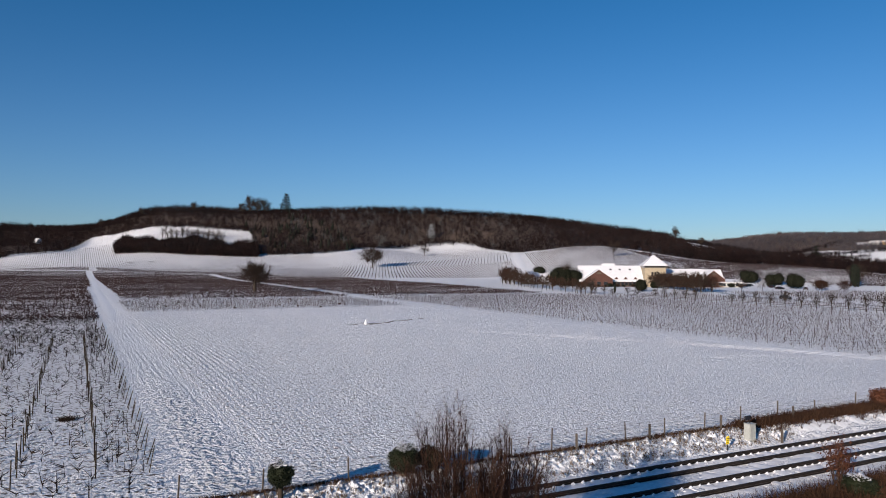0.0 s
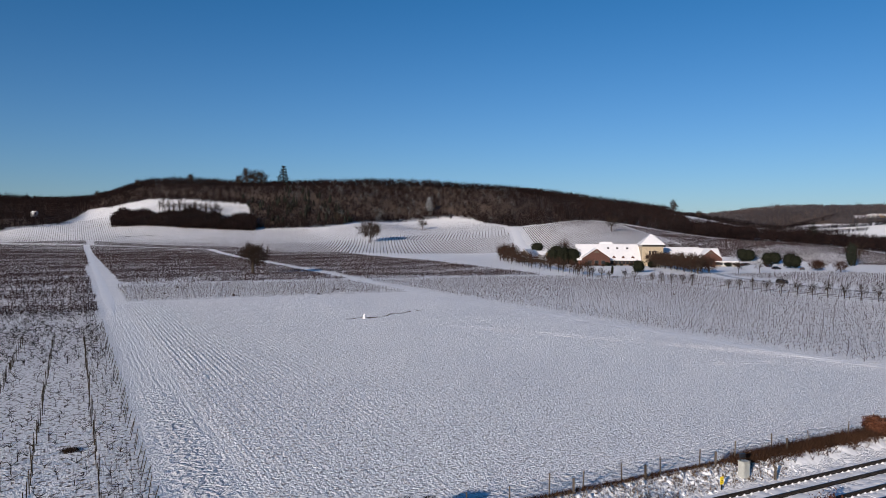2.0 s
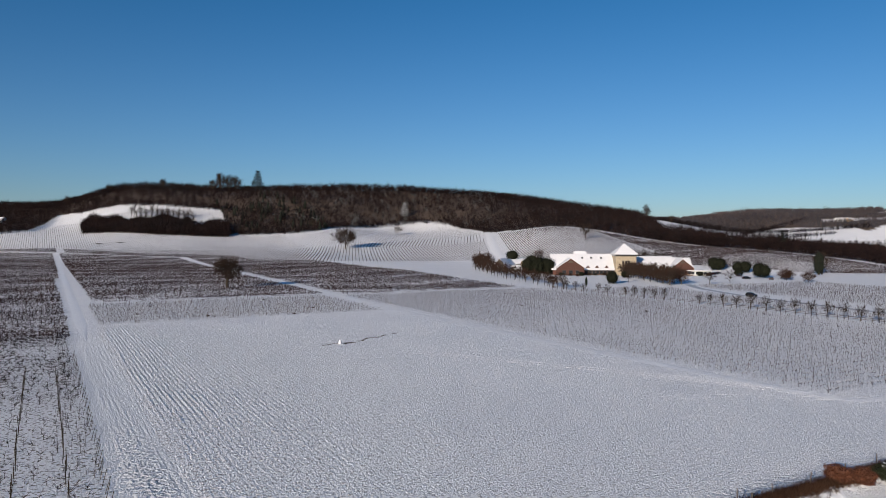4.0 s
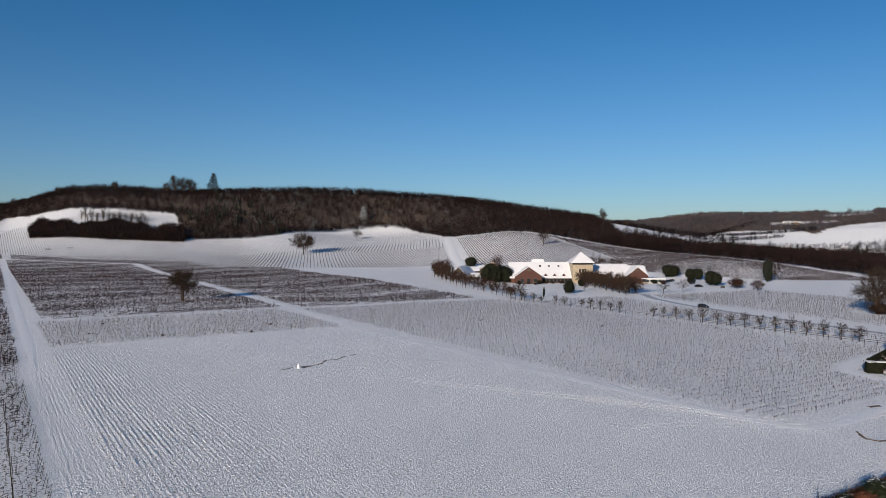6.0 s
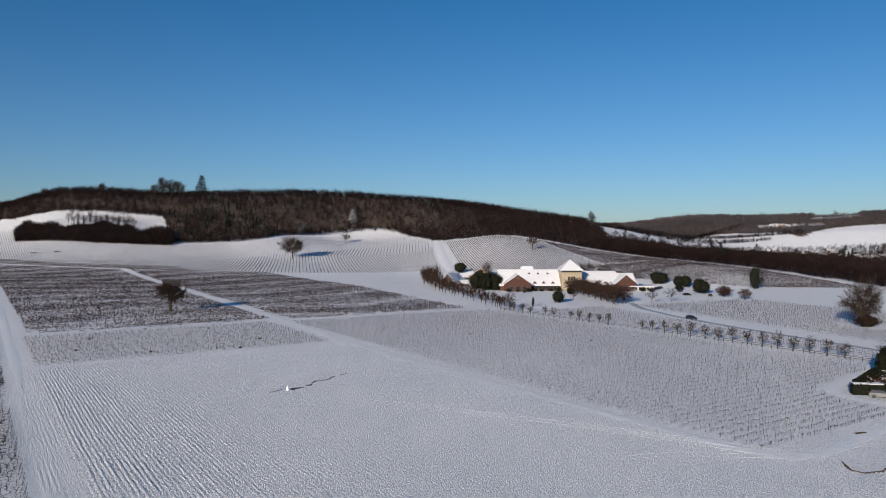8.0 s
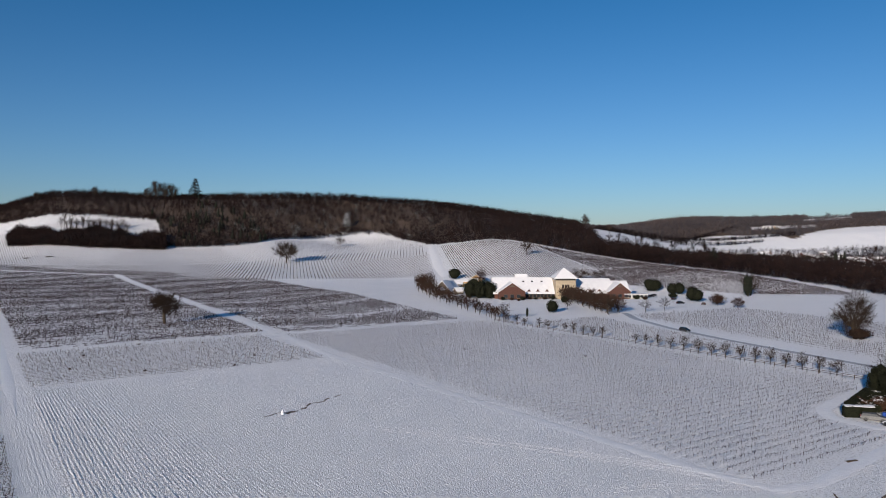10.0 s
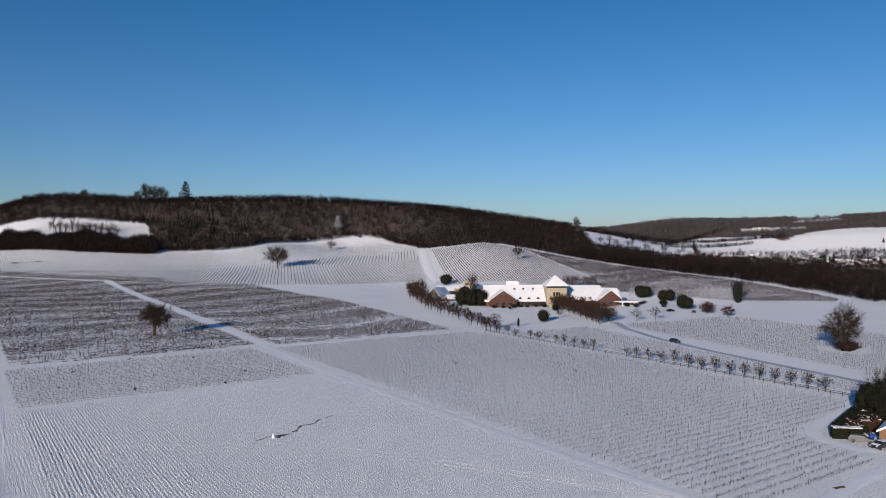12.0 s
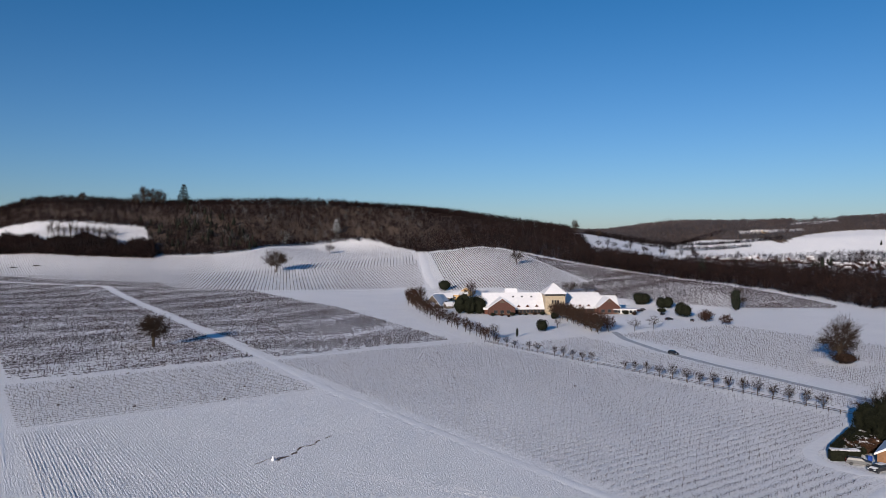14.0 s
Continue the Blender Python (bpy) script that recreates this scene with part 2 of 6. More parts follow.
LAMP = material("headlamp_lens", (0.5, 0.52, 0.55), (0.7, 0.72, 0.75), 1.0, 0.15)
BALLAST_SHADE = material("ballast_and_rail_shade", (0.035, 0.03, 0.027), (0.12, 0.10, 0.09), 2.0, 0.95, 0.03, 14)
BOX_HEDGE = material("clipped_hedge", (0.005, 0.0065, 0.0045), (0.019, 0.0205, 0.012), 1.0, 0.8, 0.05, 6, island=0.4, spec=0.06)
DEAD_GRASS = material("dead_grass", (0.06, 0.042, 0.028), (0.17, 0.12, 0.075), 0.6, 0.95, island=0.5)


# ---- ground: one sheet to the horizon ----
SLOPE_W, SLOPE_S = [-190, -80, 40, 175, 241, 275, 360, 430], [1010, 900, 817, 721.5, 720, 714.5, 730, 680]     # the path along the hillside
FOOT_W, FOOT_S = [-190, -60, 36, 108, 193, 305, 340], [1000, 860, 745, 650, 548, 500, 490]                          # the track at its foot


def px(p):
    return (p - 784) / 1274


WOOD_P = np.array([-617, -250, -172, -120, -95, -60, -10, 255, 275, 320, 364, 400, 430, 450, 480, 550, 600, 640, 660, 680, 700, 740, 760, 800, 850, 900, 950, 1000, 1050, 1100, 1150, 1200, 1250, 1300, 1380, 1400, 1480, 1550, 2310])
WOOD_U = px(WOOD_P)
WOOD_FOOT = np.array([720, 762, 790, 822, 880, 985, 948, 940, 813, 811, 812, 815, 827, 845, 876, 922, 947, 947, 938, 915, 880, 822, 812, 804, 794, 720, 682, 668, 655, 625, 581, 540, 519, 513, 501, 493, 465, 428, 330.0])
WOOD_BACK = np.interp(WOOD_P, [-617, -120, -75, 900, 1000, 1050, 1130, 1200, 1400, 1500, 1568, 2310], [1700, 1600, 1300, 1300, 1250, 770, 780, 825, 820, 735, 690, 600.0])


def wooded(u, d):
    main = (d > np.interp(u, WOOD_U, WOOD_FOOT)) & (d < np.interp(u, WOOD_U, WOOD_BACK))
    band = (u > px(-12)) & (u < px(275)) & (d > 798 + 5 * np.sin(u * 40)) & (d < 840 + 6 * np.sin(u * 60))
    far = (u > px(1010)) & (d > np.interp(u, [px(1010), px(1100), px(1150), px(1190), px(1210), px(1250), px(1300), px(1350), px(1376), px(1388), px(1402), px(1440), px(1481), px(1561)], [1355, 1355, 1395, 1415, 1520, 1560, 1540, 1525, 1420, 1400, 1480, 1590, 1645, 1650]) + 6 * np.sin(u * 90)) & (d < 2350)
    far &= ~((u > px(1310)) & (u < px(1420)) & (d > 1700) & (d < 1770)) & ~((u > px(1405)) & (u < px(1485)) & (d > 1930) & (d < 2250))
    return main | band | far


def snow_sheet():
    m = bpy.data.materials.new("snow_covered_ground")
    m.use_nodes = True
    n, l = m.node_tree.nodes, m.node_tree.links
    b = n["Principled BSDF"]
    b.inputs["Roughness"].default_value, b.inputs["Specular IOR Level"].default_value = 0.75, 0.2
    co = n.new("ShaderNodeTexCoord")
    rot = n.new("ShaderNodeMapping")
    rot.inputs["Rotation"].default_value = (0, 0, radians(-27))
    l.new(co.outputs["Object"], rot.inputs["Vector"])

    def tex(scale, detail, stretch=None):
        t = n.new("ShaderNodeTexNoise")
        t.inputs["Scale"].default_value, t.inputs["Detail"].default_value = scale, detail
        src = rot.outputs[0]
        if stretch:
            mp = n.new("ShaderNodeMapping")
            mp.inputs["Scale"].default_value = stretch
            l.new(src, mp.inputs["Vector"])
            src = mp.outputs[0]
        l.new(src, t.inputs["Vector"])
        return t.outputs["Fac"]

    def math2(op, a, c):
        k = n.new("ShaderNodeMath")
        k.operation = op
        for i, x in enumerate((a, c)):
            if isinstance(x, (int, float)):
                k.inputs[i].default_value = x
            else:
                l.new(x, k.inputs[i])
        return k.outputs[0]

    def attr(name):
        a = n.new("ShaderNodeAttribute")
        a.attribute_name = name
        return a.outputs["Fac"]

    def sharp(x, lo, hi):
        k = n.new("ShaderNodeMapRange")
        k.inputs["From Min"].default_value, k.inputs["From Max"].default_value = lo, hi
        l.new(x, k.inputs["Value"])
        return k.outputs[0]

    clods, wide = tex(4.6, 9), tex(0.05, 3)
    furrow = tex(1.0, 5, (3.2, 0.1, 1))          # drilled lines that run up the field
    prints = math2("MULTIPLY", math2("MULTIPLY", sharp(tex(1.6, 3), 0.42, 0.58), attr("trod")), 1.2)
    relief = math2("ADD", math2("MULTIPLY", clods, 1.3), math2("MULTIPLY", math2("MULTIPLY", furrow, attr("field")), 0.45))
    sep = n.new("ShaderNodeSeparateXYZ")
    l.new(rot.outputs[0], sep.inputs[0])
    waver = math2("ADD", sep.outputs["Y"], math2("MULTIPLY", tex(0.35, 2), 0.5))
    lines = math2("COSINE", math2("MULTIPLY", math2("ADD", sep.outputs["X"], math2("MULTIPLY", tex(0.3, 2), 0.7)), 2 * math.pi / 0.64), 0)
    relief = math2("ADD", relief, math2("MULTIPLY", math2("MULTIPLY", lines, math2("MULTIPLY", attr("field"), sharp(tex(0.13, 4), 0.3, 0.62))), 0.075))
    for key, pitch, start in (("rows_a", 2.3, 59.7), ("rows_b", 2.2, 191.0)):      # low ridges under the vine rows
        ridge = math2("COSINE", math2("MULTIPLY", math2("SUBTRACT", waver, start), 2 * math.pi / pitch), 0)
        relief = math2("ADD", relief, math2("MULTIPLY", math2("MULTIPLY", ridge, attr(key)), 0.17))
    relief = math2("ADD", relief, prints)
    bump = n.new("ShaderNodeBump")
    bump.inputs["Distance"].default_value = 0.25
    l.new(relief, bump.inputs["Height"])
    l.new(bump.outputs[0], b.inputs["Normal"])

    def mix(fac, a, c):
        k = n.new("ShaderNodeMix")
        k.data_type = "RGBA"
        l.new(fac, k.inputs["Factor"])
        for i, x in (("A", a), ("B", c)):
            if isinstance(x, tuple):
                k.inputs[i].default_value = (*x, 1)
            else:
                l.new(x, k.inputs[i])
        return k.outputs["Result"]

    snow = mix(wide, (0.79, 0.80, 0.83), (0.91, 0.91, 0.92))
    stubble = math2("MULTIPLY", sharp(tex(2.4, 7), 0.53, 0.63), attr("thin"))
    snow = mix(stubble, snow, (0.13, 0.105, 0.085))
    litter = mix(tex(0.3, 5), (0.045, 0.032, 0.024), (0.15, 0.11, 0.085))
    col = mix(attr("litter"), snow, litter)
    l.new(col, b.inputs["Base Color"])
    return m


def build_ground():
    deg = np.concatenate([np.arange(-180, -46, 6), np.arange(-46, 56, 0.25), np.arange(56, 180, 6)])
    rad = 4 * 1.034 ** np.arange(0, 215)
    rad = np.concatenate([[0.002], rad[rad < 640], np.arange(650, 1800, 9.0), rad[(rad > 1830) & (rad < 4700)], [4800]])
    a, r = np.meshgrid(np.radians(deg), rad, indexing="ij")
    x, y = r * np.sin(a), r * np.cos(a)
    z = height(x, y)
    na, nr = a.shape
    v = np.stack([x, y, z], -1).reshape(-1, 3)
    i, j = np.meshgrid(np.arange(na), np.arange(nr - 1), indexing="ij")
    i2 = (i + 1) % na
    f = np.stack([i * nr + j, i * nr + j + 1, i2 * nr + j + 1, i2 * nr + j], -1).reshape(-1, 4)[:, ::-1]
    v = np.concatenate([v, [[0, 0, height(np.array([0.0]), np.array([0.0]))[0]]]])
    ob = mesh_object("ground", v, f, snow_sheet(), smooth=True)
    u, d = fan(v[:, 0], v[:, 1])
    s, w = v[:, 0] * E1[0] + v[:, 1] * E1[1], v[:, 0] * E2[0] + v[:, 1] * E2[1]
    near_wood = (d > 300) & wooded(u, d) & wooded(u, d - 14)
    cess = (s < 26.2) & (s > -200) & (d < 300)
    marks = {"litter": near_wood * 1.0 + cess * 0.75,
             "field": ((s > 38) & (s < 190) & (w > 6) & (w < 90)) * np.clip(1.35 - w / 62, 0.3, 1.0),
             "thin": np.where((d > 430) & (u > px(930)) & (u < px(1480)) & (d > np.interp(u, px(np.array([919, 981, 1044, 1060, 1130, 1300, 1485])), [694, 614, 551, 480, 455, 430, 432])) & (d < np.interp(u, WOOD_U, WOOD_FOOT) - 8), 1.15, np.where((d > 480) & (d < 1000) & (s > np.interp(w, FOOT_W, FOOT_S)) & (u < px(760)), np.where((w < 150) & (s < np.interp(w, FOOT_W, FOOT_S) + 60), 0.9, 0.5), np.where((d > 500) & (u > px(760)) & (u < px(1060)) & (d < np.interp(u, WOOD_U, WOOD_FOOT) - 6), 0.45, np.where((w < 4.5) & (s > 38) & (s < 260) & (d < 300), 0.95, np.where((s > 38) & (s < 190) & (w > 6) & (w < 90), 0.2, np.where((d < 300) & (w > 92) & (w < 178), 0.3, 0.1)))))),
             "rows_a": ((s > 59) & (s < 242) & (w > 93) & (w < 178)) * 1.0,
             "rows_b": ((s > 191) & (s < 247) & (w > 12) & (w < 87)) * 1.0 + ((s > 60) & (s < 222) & (w > 186) & (w < 312)) * 0.7,
             "trod": np.clip(1.2 - np.abs(w - 7.4) / 2.2, 0, 1) * np.clip((95 - s) / 30, 0, 1) * (s > 38.5) + 0.5 * ((s > 37.5) & (s < 42) & (w > 0) & (w < 60))}
    for key, val in marks.items():
        at_ = ob.data.attributes.new(key, "FLOAT", "POINT")
        at_.data.foreach_set("value", val.astype(np.float32))
    return tagged(ob, "snow-covered valley floor and rolling chalk hillside", "ground", kind="structure")


build_ground()


def drilled_rows():
    """Low snowed-over drill ridges that run up the field, deepest beside the farm track."""
    sa, wa = np.arange(38.6, 188.1, 1.2), np.arange(9.5, 84.1, 0.16)
    a, b = np.meshgrid(sa, wa, indexing="ij")
    x, y = a * E1[0] + b * E2[0], a * E1[1] + b * E2[1]
    drift = 0.06 * np.sin(a * 0.11 + b * 0.05)
    broken = np.clip(0.8 + 0.3 * np.sin(a * 0.33 + 3.0 * np.sin(b * 1.9)) * np.sin(b * 0.81 + 1.3 * np.sin(a * 0.17)) + np.random.default_rng(8).normal(0, 0.3, a.shape), 0.15, 1.5)
    deep = 0.043 * np.clip(1.2 - b / 75, 0.4, 1.0) * np.clip((a - 20) / 80, 0.4, 1.0)
    edge = np.clip((a - 38.6) / 4, 0, 1) * np.clip((188 - a) / 6, 0, 1) * np.clip((b - 9.5) / 2, 0, 1) * np.clip((84 - b) / 8, 0, 1)
    z = height(x, y) - 0.03 + edge * (0.05 + deep * broken * (1 + np.cos((b + drift) * 2 * math.pi / 0.64)))
    n = len(wa)
    i, j = np.meshgrid(np.arange(len(sa) - 1), np.arange(n - 1), indexing="ij")
    f = np.stack([i * n + j, i * n + j + 1, (i + 1) * n + j + 1, (i + 1) * n + j], -1).reshape(-1, 4)[:, ::-1]
    ob = mesh_object("field", np.stack([x, y, z], -1).reshape(-1, 3), f, bpy.data.materials["snow_covered_ground"], smooth=True)
    # stubble speckle; its denser grading towards the track stands in for furrow shade
    for key, value in (("thin", np.clip(0.75 - b / 110, 0.2, 0.7)), ("field", 0.35 + 0 * b)):
        ob.data.attributes.new(key, "FLOAT", "POINT").data.foreach_set("value", value.ravel().astype(np.float32))
    return tagged(ob, "drilled field under snow with low parallel ridges", "field", kind="structure")


drilled_rows()


def strip(name, points, width, mat, label, category="track", lift=0.05, wobble=0.2, step=2.5, edge=-0.03, taper=0.0):
    """A trodden track laid along points (s, w), draped on the land."""
    rng = np.random.default_rng(len(points) + int(width * 10))
    pts = np.array([at(*p) for p in points])
    seg = np.linalg.norm(np.diff(pts, axis=0), axis=1)
    cum = np.concatenate([[0], np.cumsum(seg)])
    k = max(int(cum[-1] / step), 2)
    t = np.linspace(0, cum[-1], k)
    c = np.stack([np.interp(t, cum, pts[:, i]) for i in (0, 1)], 1)
    d = np.gradient(c, axis=0)
    d /= np.linalg.norm(d, axis=1, keepdims=True)
    nrm = np.stack([-d[:, 1], d[:, 0]], 1)
    cols = np.linspace(-0.5, 0.5, 5)
    v = []
    for q in cols:
        off = q * width * (np.clip(t / taper, 0.02, 1) if taper else 1) * (1 + (wobble * rng.normal(size=k) * 0.3 if abs(q) > 0.3 else 0))
        p = c + nrm * np.asarray(off).reshape(-1, 1)
        v.append(np.column_stack([p, height(p[:, 0], p[:, 1]) + (lift if abs(q) < 0.4 else edge)]))
    v = np.stack(v, 1).reshape(-1, 3)
    i, j = np.meshgrid(np.arange(k - 1), np.arange(4), indexing="ij")
    f = np.stack([i * 5 + j, i * 5 + j + 1, (i + 1) * 5 + j + 1, (i + 1) * 5 + j], -1).reshape(-1, 4)
    return tagged(mesh_object(name, v, f, mat, smooth=True), label, category, kind="structure")


strip("track", [(160, 7.2), (190, 7.5), (330, 8.5), (640, 11), (735, 14)], 3.5, TRODDEN, "straight snow-covered farm track between the vineyard plots", lift=0.03, taper=32.0)
strip("track", [(57, 137), (55.5, 118), (53.5, 100), (55, 93), (62, 91.2), (90, 90.3), (190, 89), (247, 93), (420, 100), (660, 108.5)], 3.2, TRODDEN, "snowy track with tyre marks along the field's edge")
strip("track", [(250.5, 9), (247, 92), (238, 178)], 3.4, TRODDEN, "snowy cross track between two vine plots")


# ---- vines ----
def vine_plot(name, s0, s1, w0, w1, along, pitch, gap, tall, canes, spread, mat, label, seed, stake=1.75, stakes=0.25, width=0.05, inside=None, turn=0.0, loose=0.06, streaks=0.0, rise=0.45):
    """Rows of vines in the plot s0..s1, w0..w1; along: 's' or 'w', the way the rows run; canes a plant."""
    rng = np.random.default_rng(seed)
    if along == "s":
        a, b = np.meshgrid(np.arange(s0, s1, gap), np.arange(w0, w1, pitch), indexing="ij")
    else:
        b, a = np.meshgrid(np.arange(w0, w1, gap), np.arange(s0, s1, pitch), indexing="ij")
    a, b = a.ravel(), b.ravel()
    a, b = a + rng.normal(0, loose, a.size) + (rng.uniform(-gap, gap, a.size) * 0.3 if along == "s" else 0), b + rng.normal(0, loose, b.size) + (rng.uniform(-gap, gap, b.size) * 0.3 if along == "w" else 0)
    if turn:
        ca, cb = (s0 + s1) / 2, (w0 + w1) / 2
        q = radians(turn)
        a, b = ca + (a - ca) * math.cos(q) - (b - cb) * math.sin(q), cb + (a - ca) * math.sin(q) + (b - cb) * math.cos(q)
    keep = rng.random(a.size) > 0.04
    x, y = a * E1[0] + b * E2[0], a * E1[1] + b * E2[1]
    if inside is not None:
        keep &= inside(x, y, a, b)
    if streaks:      # dense and thin bands across the plot
        band = 0.5 * np.sin(a * 0.14 + 2.2 * np.sin(b * 0.035 + a * 0.01)) + 0.5 * np.sin(a * 0.33 - b * 0.02 + 2.5 * np.sin(b * 0.06)) * np.sin(b * 0.04 + a * 0.05)
        keep &= rng.random(a.size) < 0.78 + streaks * 1.15 * band
    x, y, a, b = x[keep], y[keep], a[keep], b[keep]
    z = height(x, y)
    root = np.stack([x, y, z - 0.05], 1)
    way2 = E1 if along == "s" else E2
    row = np.array([way2[0] * math.cos(radians(turn)) + way2[1] * math.sin(radians(turn)), way2[1] * math.cos(radians(turn)) - way2[0] * math.sin(radians(turn)), 0.0])
    chunks = []
    lean = rng.normal(0, 0.06, (len(root), 3))
    lean[:, 2] = 1
    trunk = lean * (tall * 0.62 * rng.uniform(0.8, 1.15, len(root)))[:, None]
    chunks.append(slivers(root, trunk, np.full(len(root), max(width * 0.8, 0.06)), rng))
    patch = 0.75 + 0.5 * np.sin(a * 0.05 + 1.3 * np.sin(b * 0.07)) * np.sin(b * 0.045 + seed)
    for k in range(canes):
        some = rng.random(len(root)) < patch + 0.25
        start = root[some] + trunk[some] * rng.uniform(0.55, 1.0, (some.sum(), 1))
        d = rng.normal(0, 1, (some.sum(), 3)) * np.array([0.35, 0.35, 0.25]) * spread + row * rng.choice([-1, 1], (some.sum(), 1)) * spread * rng.uniform(0.2, 1.0, (some.sum(), 1))
        d[:, 2] = np.abs(d[:, 2]) * min(1, rise * 2.2) + tall * rise * rng.uniform(0.1, 1.0, some.sum())
        chunks.append(slivers(start, d, np.full(some.sum(), width), rng))
    posts = root[rng.random(len(root)) < stakes]
    if stakes < 0:      # lined up across the rows, one to so many plants
        q, p = np.meshgrid(np.arange(s0, s1, pitch), np.arange(w0 + 0.4, w1, -stakes * gap), indexing="ij")
        q, p = q.ravel() + rng.normal(0, 0.1, q.size), p.ravel() + rng.normal(0, 0.2, p.size)
        x, y = q * E1[0] + p * E2[0], q * E1[1] + p * E2[1]
        posts = np.stack([x, y, height(x, y) - 0.05], 1)[inside(x, y, q, p) & (rng.random(q.size) < 0.8)]
    if len(posts):
        up = np.zeros((len(posts), 3))
        up[:, :2] = rng.normal(0, 0.05, (len(posts), 2))
        up[:, 2] = stake * rng.uniform(0.9, 1.1, len(posts))
        for _ in range(2):
            chunks.append(slivers(posts, up, np.full(len(posts), width * 1.7), rng))
    v, f = joined(chunks)
    ob = mesh_object(name, v, f, mat)
    return tagged(ob, label, "vines", kind="stuff")


def fan_limits(lo_u, hi_u, lo_d, hi_d):
    """Keeps plants between two bearings and two ranges, each a pair of lists along the bearings."""
    def test(x, y, a, b):
        u, d = fan(x, y)
        return (u > lo_u) & (u < hi_u) & (d < np.interp(u, WOOD_U, WOOD_FOOT) - 6) & (d > np.interp(u, *lo_d)) & (d < np.interp(u, *hi_d))
    return test


vine_plot("vineyard", 41, 108, -36, 3.6, "w", 2.05, 1.6, 1.1, 7, 0.8, VINE_DARK, "gnarled bare vines with leaning stakes in thin snow", 1, 1.5, 0.06, 0.055, loose=0.35)
vine_plot("vineyard", 104, 172, -44, 3.6, "w", 2.05, 1.0, 1.05, 9, 0.8, VINE_DARK, "closer rows of gnarled bare vines in thin snow", 16, 1.5, 0.06, 0.06, loose=0.3, streaks=0.3)
vine_plot("vineyard", 45, 170, 2.2, 4.0, "s", 1.1, 1.0, 1.2, 6, 0.6, VINE_DARK, "tangled vine ends along the edge of the plot", 18, 1.6, 0.15, 0.04, loose=0.3, streaks=0.4)
vine_plot("vineyard", 168, 400, -70, 4.5, "w", 2.3, 0.52, 1.0, 5, 0.8, VINE_BROWN, "dense rows of brown unpruned vines in snow", 2, width=0.11, loose=0.2, streaks=0.5, rise=0.22)
vine_plot("vineyard", 254, 790, 14, 106, "w", 2.3, 0.52, 1.0, 5, 0.8, VINE_BROWN, "dense rows of brown unpruned vines in snow", 3, width=0.11, loose=0.2, streaks=0.5, rise=0.22, inside=lambda x, y, a, b: (b < 90 + (a - 250) * 0.033) & (a < np.interp(b, [-60, 36, 108], [860, 745, 650]) - 6))
vine_plot("vineyard", 400, 860, -110, 8, "w", 2.4, 0.75, 1.0, 6, 0.8, VINE_BROWN, "dull brown vine rows at the foot of the hill", 15, width=0.12, stakes=0, loose=0.25, streaks=0.4, rise=0.25, inside=lambda x, y, a, b: (a < np.interp(b, [-190, -60, 36, 108], [1000, 860, 745, 650]) - 6) & (b < 6 + (a - 330) * 0.008))
vine_plot("vineyard", 250, 700, 96, 196, "w", 2.3, 0.58, 1.0, 5, 0.8, VINE_BROWN, "brown unpruned vines beside a snowy meadow", 4, width=0.11, loose=0.2, streaks=0.5, rise=0.22, inside=lambda x, y, a, b: (b > 97 + (a - 250) * 0.033) & (b < 174 + np.clip((a - 250) / 150, 0, 1) * 22) & (a < 662 - (b - 110) * 1.3))
vine_plot("vineyard", 191, 246, 12, 86, "w", 2.2, 0.95, 1.1, 6, 0.5, VINE, "pruned vines in close rows beyond the snowfield", 5, 1.5, 0.4, 0.045)
STAKED = lambda a, b: (b < np.interp(a, [58, 64, 68, 74, 77, 79.5, 82.5, 86], [132, 133, 134, 136, 138, 145, 169, 178])) & (a < 243 - (b - 94) * 0.08)
vine_plot("vineyard", 59.7, 240, 94, 178, "w", 2.3, 0.85, 0.9, 7, 0.6, VINE, "young pruned vines on thin stakes in even rows", 6, 1.35, -4, 0.046, rise=0.48, inside=lambda x, y, a, b: STAKED(a, b))
BETWEEN = lambda a, b: (b > 187) & (b < 201 + (a - 95) * 0.2) & (a < 222)
ABOVE = lambda a, b: (b > 217.5 + (a - 95) * 0.2) & (b < np.interp(a, [60, 133, 159, 209, 216], [300, 304, 307, 312, 255])) & (np.hypot(a - 124, b - 253) > 9)
vine_plot("vineyard", 86, 222, 187, 240, "w", 2.2, 1.2, 1.1, 6, 0.5, VINE, "short vine rows between the tree avenue and the drive", 7, 1.5, 0.4, 0.045, inside=lambda x, y, a, b: BETWEEN(a, b))
vine_plot("vineyard", 60, 218, 206, 316, "w", 2.2, 1.2, 1.2, 6, 0.5, VINE, "vines on pale stakes in thin rows above the drive", 8, 1.7, 0.5, 0.048, inside=lambda x, y, a, b: ABOVE(a, b))
def ride(a):
    return 318 + (a - 470) * 0.573


def upper_plot(x, y, a, b):
    u, d = fan(x, y)
    return (a > np.interp(b, SLOPE_W, SLOPE_S) + 3) & (d < np.interp(u, WOOD_U, WOOD_FOOT) - 6) & (u > -0.83) & (b < 240)


def brow_plot(x, y, a, b):
    u, d = fan(x, y)
    return (a > np.interp(b, SLOPE_W, SLOPE_S) + 3) & (d < np.interp(u, WOOD_U, WOOD_FOOT) - 14) & (b > 243) & (b < ride(a) - 12)


